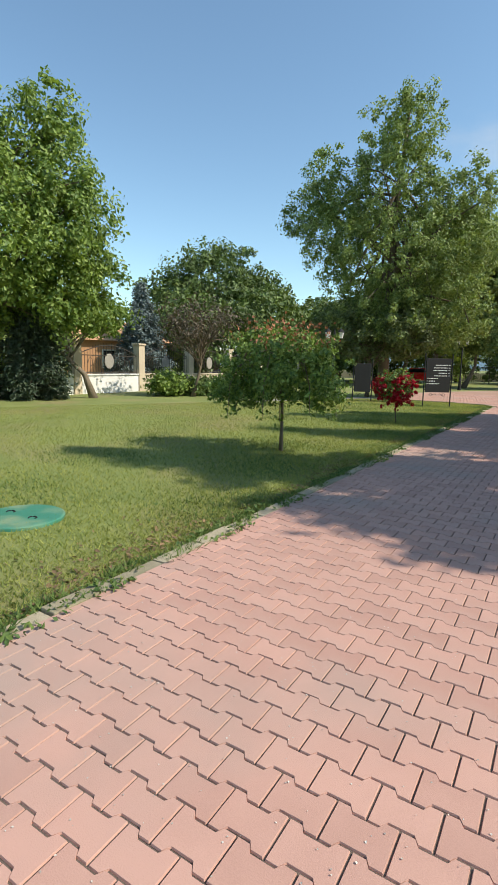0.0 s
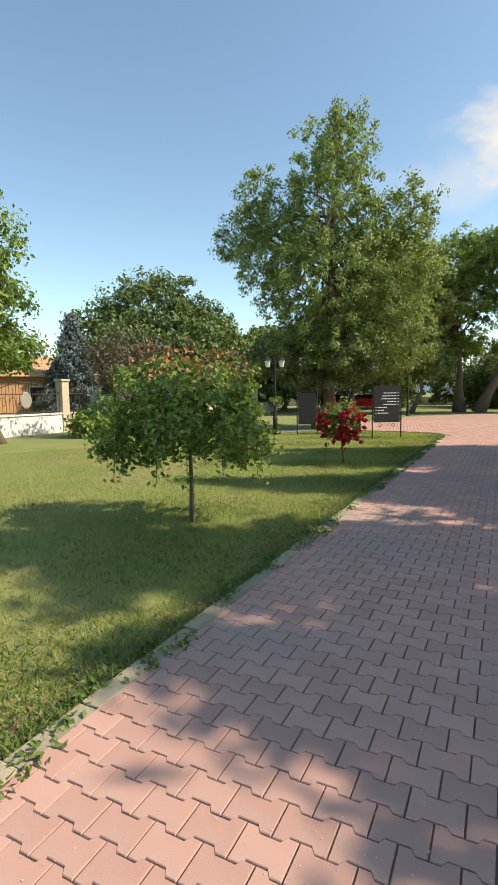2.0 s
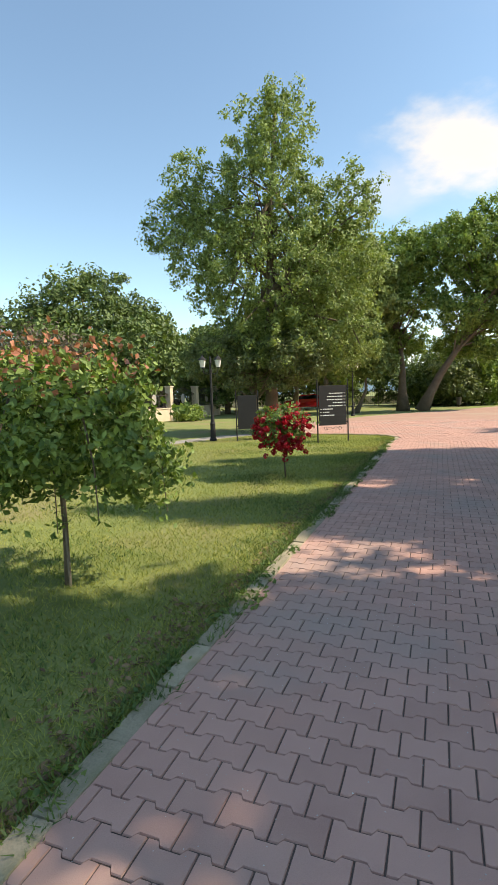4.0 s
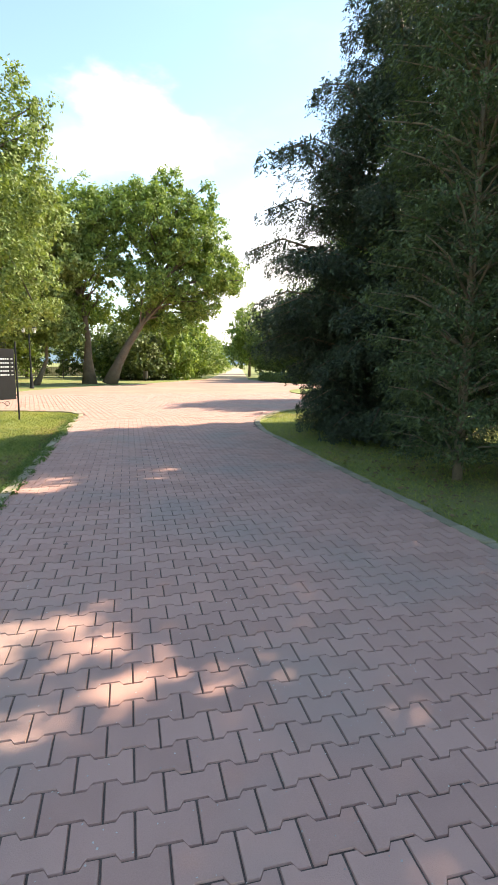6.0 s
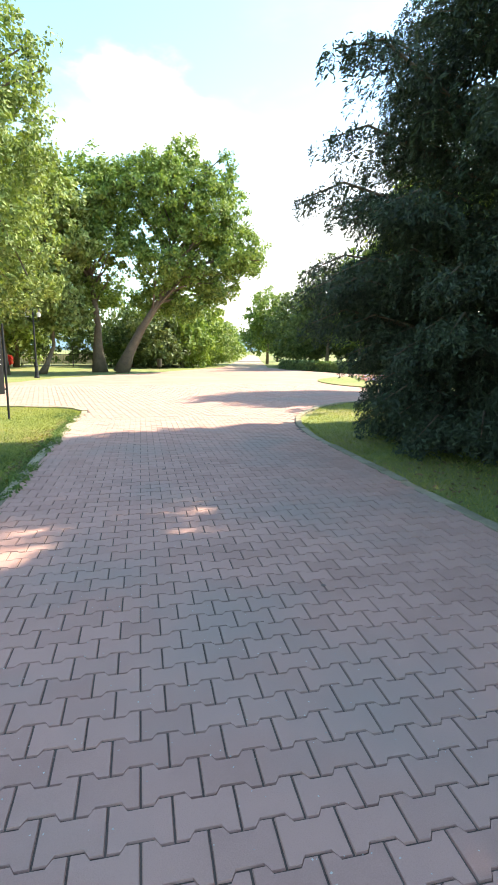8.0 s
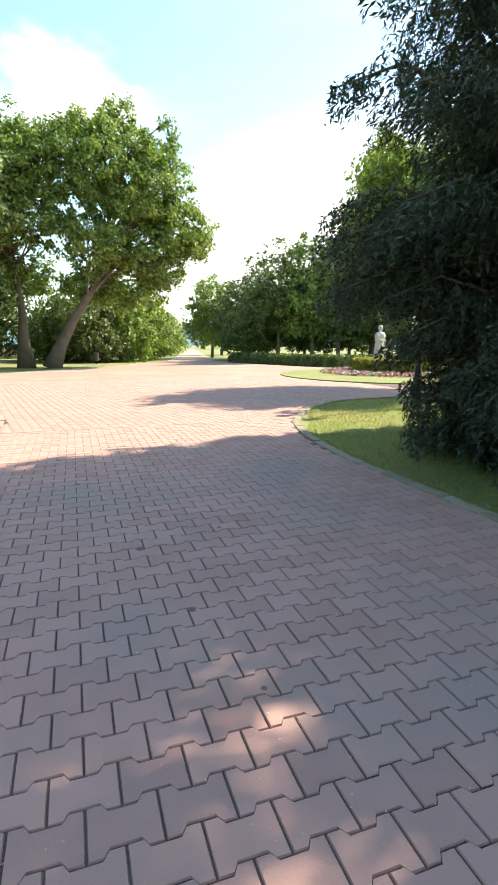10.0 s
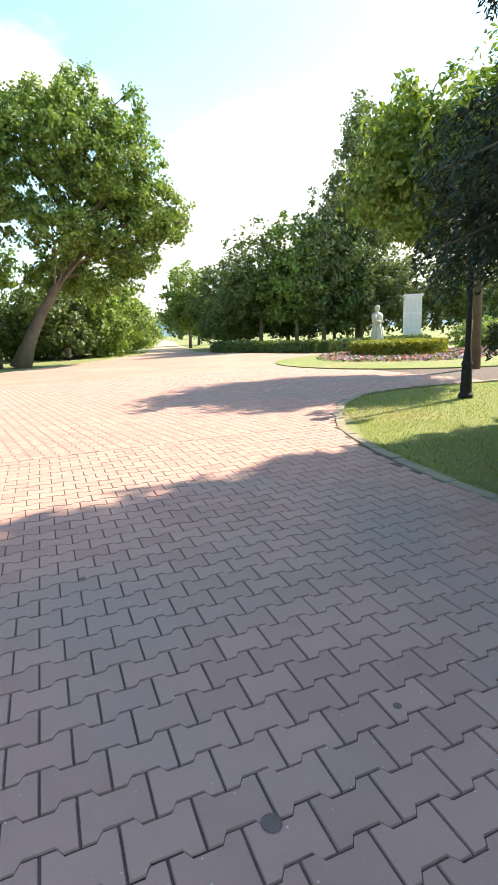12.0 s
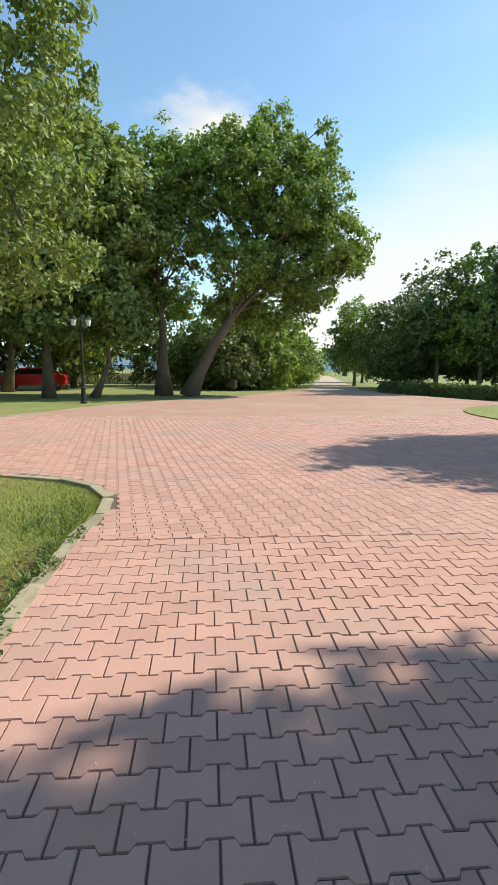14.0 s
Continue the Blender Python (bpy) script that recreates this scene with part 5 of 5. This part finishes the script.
rng = np.random.default_rng(97)
spots = np.stack([rng.uniform(-1.2, -1.02, 70), rng.uniform(-17.5, 3.2, 70), np.full(70, 0.01)], -1)
p = np.repeat(spots, 34, axis=0) + rng.normal(size=(70 * 34, 3)) * np.array([0.035, 0.09, 0.012])
p[:, 2] = np.abs(p[:, 2]) + 0.004
p[:, 0] = np.minimum(p[:, 0], -0.98)
tagged(link_mesh("kerb_weeds", leaves_mesh("kerb_weeds", rng, p, 0.024, np.tile([0, 0, 0.9], (len(p), 1)), 0.9, 1.7), M_WEED), "low green weeds growing in the edging joints", "weeds", kind="stuff")

# ---- litter and grit ----
rng = np.random.default_rng(94)
n = 5000
y = rng.uniform(-17.5, 3.0, n)
x = -1.19 - np.abs(rng.normal(size=n)) * (0.10 + 0.16 * (np.sin(y * 1.7) > 0.2))
tagged(link_mesh("leaf_litter", leaves_mesh("leaf_litter", rng, np.stack([x, y, rng.uniform(-0.03, -0.01, n)], -1), 0.028, np.tile([0, 0, 1.6], (n, 1))), M_LITTER), "dry brown leaves along the lawn edge", "leaf litter", kind="stuff")
n = 900
x, y = rng.uniform(3.2, 6.0, n), rng.uniform(-7.0, -2.0, n)
tagged(link_mesh("leaf_litter", leaves_mesh("leaf_litter", rng, np.stack([x, y, rng.uniform(-0.03, -0.005, n)], -1), 0.035, np.tile([0, 0, 1.6], (n, 1))), M_LITTER), "dry brown leaves under the conifers", "leaf litter", kind="stuff")
n = 5200
x, y = rng.uniform(-1.0, 2.9, n), rng.uniform(-17.5, 2.5, n)
tagged(link_mesh("grit", leaves_mesh("grit", rng, np.stack([x, y, np.full(n, 0.003)], -1), 0.0062, np.tile([0, 0, 2.5], (n, 1)), 0.9, 1.2), M_SPECK), "pale specks of grit scattered on the pavers", "grit", kind="stuff")


for x, y, r in ((0.477, -1.908, 0.045), (0.62, -2.75, 0.03), (1.05, -1.7, 0.025), (0.12, -0.2, 0.028), (0.75, -3.4, 0.02), (-0.3, -6.3, 0.03), (1.3, -5.2, 0.026)):
    bm = bmesh.new()
    lathe(bm, [(r * 0.65, 0.0), (r * 0.6, 0.0018), (0.001, 0.0022)], 14)
    for v in bm.verts:
        v.co.x *= 1 + 0.12 * noise.noise(Vector((v.co.x * 60, v.co.y * 60, r * 99)))
    tagged(part("stain", bm, M_GUM), "dark round gum spot trodden into the pavers", "stain", "gum spots").matrix_basis = pose(x, y, 0.0012)

# ---- manhole ----
bm = bmesh.new()
lathe(bm, [(0.37, -0.03), (0.37, 0.022), (0.355, 0.03), (0.0, 0.036)], 40)
lid = tagged(part("manhole_cover", bm, M_GREENLID), "round faded green plastic manhole cover in the lawn", "manhole cover")
lid.matrix_basis = pose(-2.85, -13.95, -0.032)
for s in (-1, 1):
    bm = bmesh.new()
    tube(bm, [(s * 0.16 + 0.035 * math.cos(t * 0.7), 0.035 * math.sin(t * 0.7), 0.036) for t in range(7)], [0.007] * 7, 5)
    part("grip", bm, M_BLACK, lid)


# ---- pavers ----
def paver_outline():
    o = []
    for x, y in ((-0.1, 0.0825), (-0.058, 0.0825), (-0.040, 0.0575), (0.040, 0.0575), (0.058, 0.0825), (0.1, 0.0825)):
        o.append((x, y))
    return o + [(x, -y) for x, y in reversed(o)]


def paver_verts(gap=0.0031, chamfer=0.0026):
    def shrink(d):
        r = []
        for x, y in paver_outline():
            r.append((x - math.copysign(d if abs(x) > 0.09 else (0.4 * d if abs(x) > 0.05 else -0.0 * d), x), y - math.copysign(d, y)))
        return r
    return shrink(gap + chamfer), shrink(gap)


P_TOP, P_RIM = paver_verts()
N_P = len(P_TOP)


def paver_mesh():
    bm = bmesh.new()
    t = [bm.verts.new((x, y, 0.0)) for x, y in P_TOP]
    r = [bm.verts.new((x, y, -0.004)) for x, y in P_RIM]
    b = [bm.verts.new((x, y, -0.016)) for x, y in P_RIM]
    bm.faces.new(t[::-1])
    for i in range(N_P):
        j = (i + 1) % N_P
        bm.faces.new((t[j], r[j], r[i], t[i])[::-1])
        bm.faces.new((r[j], b[j], b[i], r[i])[::-1])
    bm.normal_update()
    mesh = bpy.data.meshes.new("paver")
    bm.to_mesh(mesh)
    bm.free()
    mesh.materials.append(M_PAVER)
    return mesh


def lay(places, name, label, near, parent, trim):
    """places: (x, y, turn). Those in the near stretch are stones of their own, the rest one joined mesh."""
    rng = np.random.default_rng(len(places))
    shared = paver_mesh()
    joined, count = [], 0
    for x, y, turn in places:
        dz, tx, ty = rng.normal() * 0.0008, rng.normal() * 0.005, rng.normal() * 0.005
        if count < 300 and near(x, y):
            ob = new("paver", shared)
            ob.parent = parent
            ob.matrix_basis = Matrix.Translation((x, y, dz)) @ Euler((tx, ty, turn)).to_matrix().to_4x4()
            count += 1
        else:
            joined.append((x, y, turn, dz, tx, ty))
    J = np.array(joined)
    base = np.array([(x, y, 0.0) for x, y in P_TOP] + [(x, y, -0.0076) for x, y in P_RIM])
    c, s = np.cos(J[:, 2])[:, None], np.sin(J[:, 2])[:, None]
    X = J[:, :1] + base[None, :, 0] * c - base[None, :, 1] * s
    Y = J[:, 1:2] + base[None, :, 0] * s + base[None, :, 1] * c
    Z = base[None, :, 2] + J[:, 3:4] + base[None, :, 1] * J[:, 4:5] - base[None, :, 0] * J[:, 5:6]
    V = trim(np.stack([X, Y, Z], -1).reshape(-1, 3))
    loc = []
    # the top in quads across the stone, then the chamfer and the skirt
    for i in range(5):
        loc.append((i, 11 - i, 10 - i, i + 1))
    for i in range(N_P):
        j = (i + 1) % N_P
        loc.append((i, j, N_P + j, N_P + i)[::1])
    loc = np.array(loc)
    F = (np.arange(len(J)) * (2 * N_P))[:, None, None] + loc[None]
    ob = link_mesh(name, array_mesh(name, V, F.reshape(-1, 4)), M_PAVER, parent)
    return tagged(ob, label, kind="stuff")


def trim_path(v):
    """Stones cut along the edgings and at the seam with the square."""
    v[:, 0] = np.clip(v[:, 0], -1.058, 3.03 + np.maximum(0, v[:, 1] - 0.2) ** 2 * 0.085)
    v[:, 1] = np.minimum(v[:, 1], 3.02)
    return v


def trim_square(v):
    v[:, 1] = np.maximum(v[:, 1], 3.03)
    return v


places = []
for j in range(-148, 23):
    for i in range(-9, 24):
        x, y = i * 0.2 + (0.0 if j % 2 else 0.1), j * 0.1404
        if -1.16 < x and x < 3.06 + max(0, y - 0.2) ** 2 * 0.085 and y > -20.5:
            places.append((x, y, 0.0))
lay(places, "pavers", "red concrete pavers of the path", lambda x, y: -14.6 < y < -12.0 and -0.9 < x < 2.8, pavement, trim_path)
TURN2 = radians(90 + 10)
ca, sa = math.cos(TURN2), math.sin(TURN2)
places = []
for j in range(-95, 110):
    for i in range(-70, 75):
        u, v = i * 0.2 + (0.1 if j % 2 else 0.0), j * 0.14
        x, y = 2.0 + u * ca - v * sa, 8.0 + u * sa + v * ca
        if 2.96 < y < 13.9 and -9 < x < 9.2 and in_poly(x, y, PAVED) and (x - BED_C[0]) ** 2 + (y - BED_C[1]) ** 2 > (BED_R + 0.1) ** 2:
            places.append((x, y, TURN2))
lay(places, "pavers_square", "red concrete pavers of the square, laid aslant", lambda x, y: 3.2 < y < 4.8 and -1.2 < x < 4.2, pavement, trim_square)
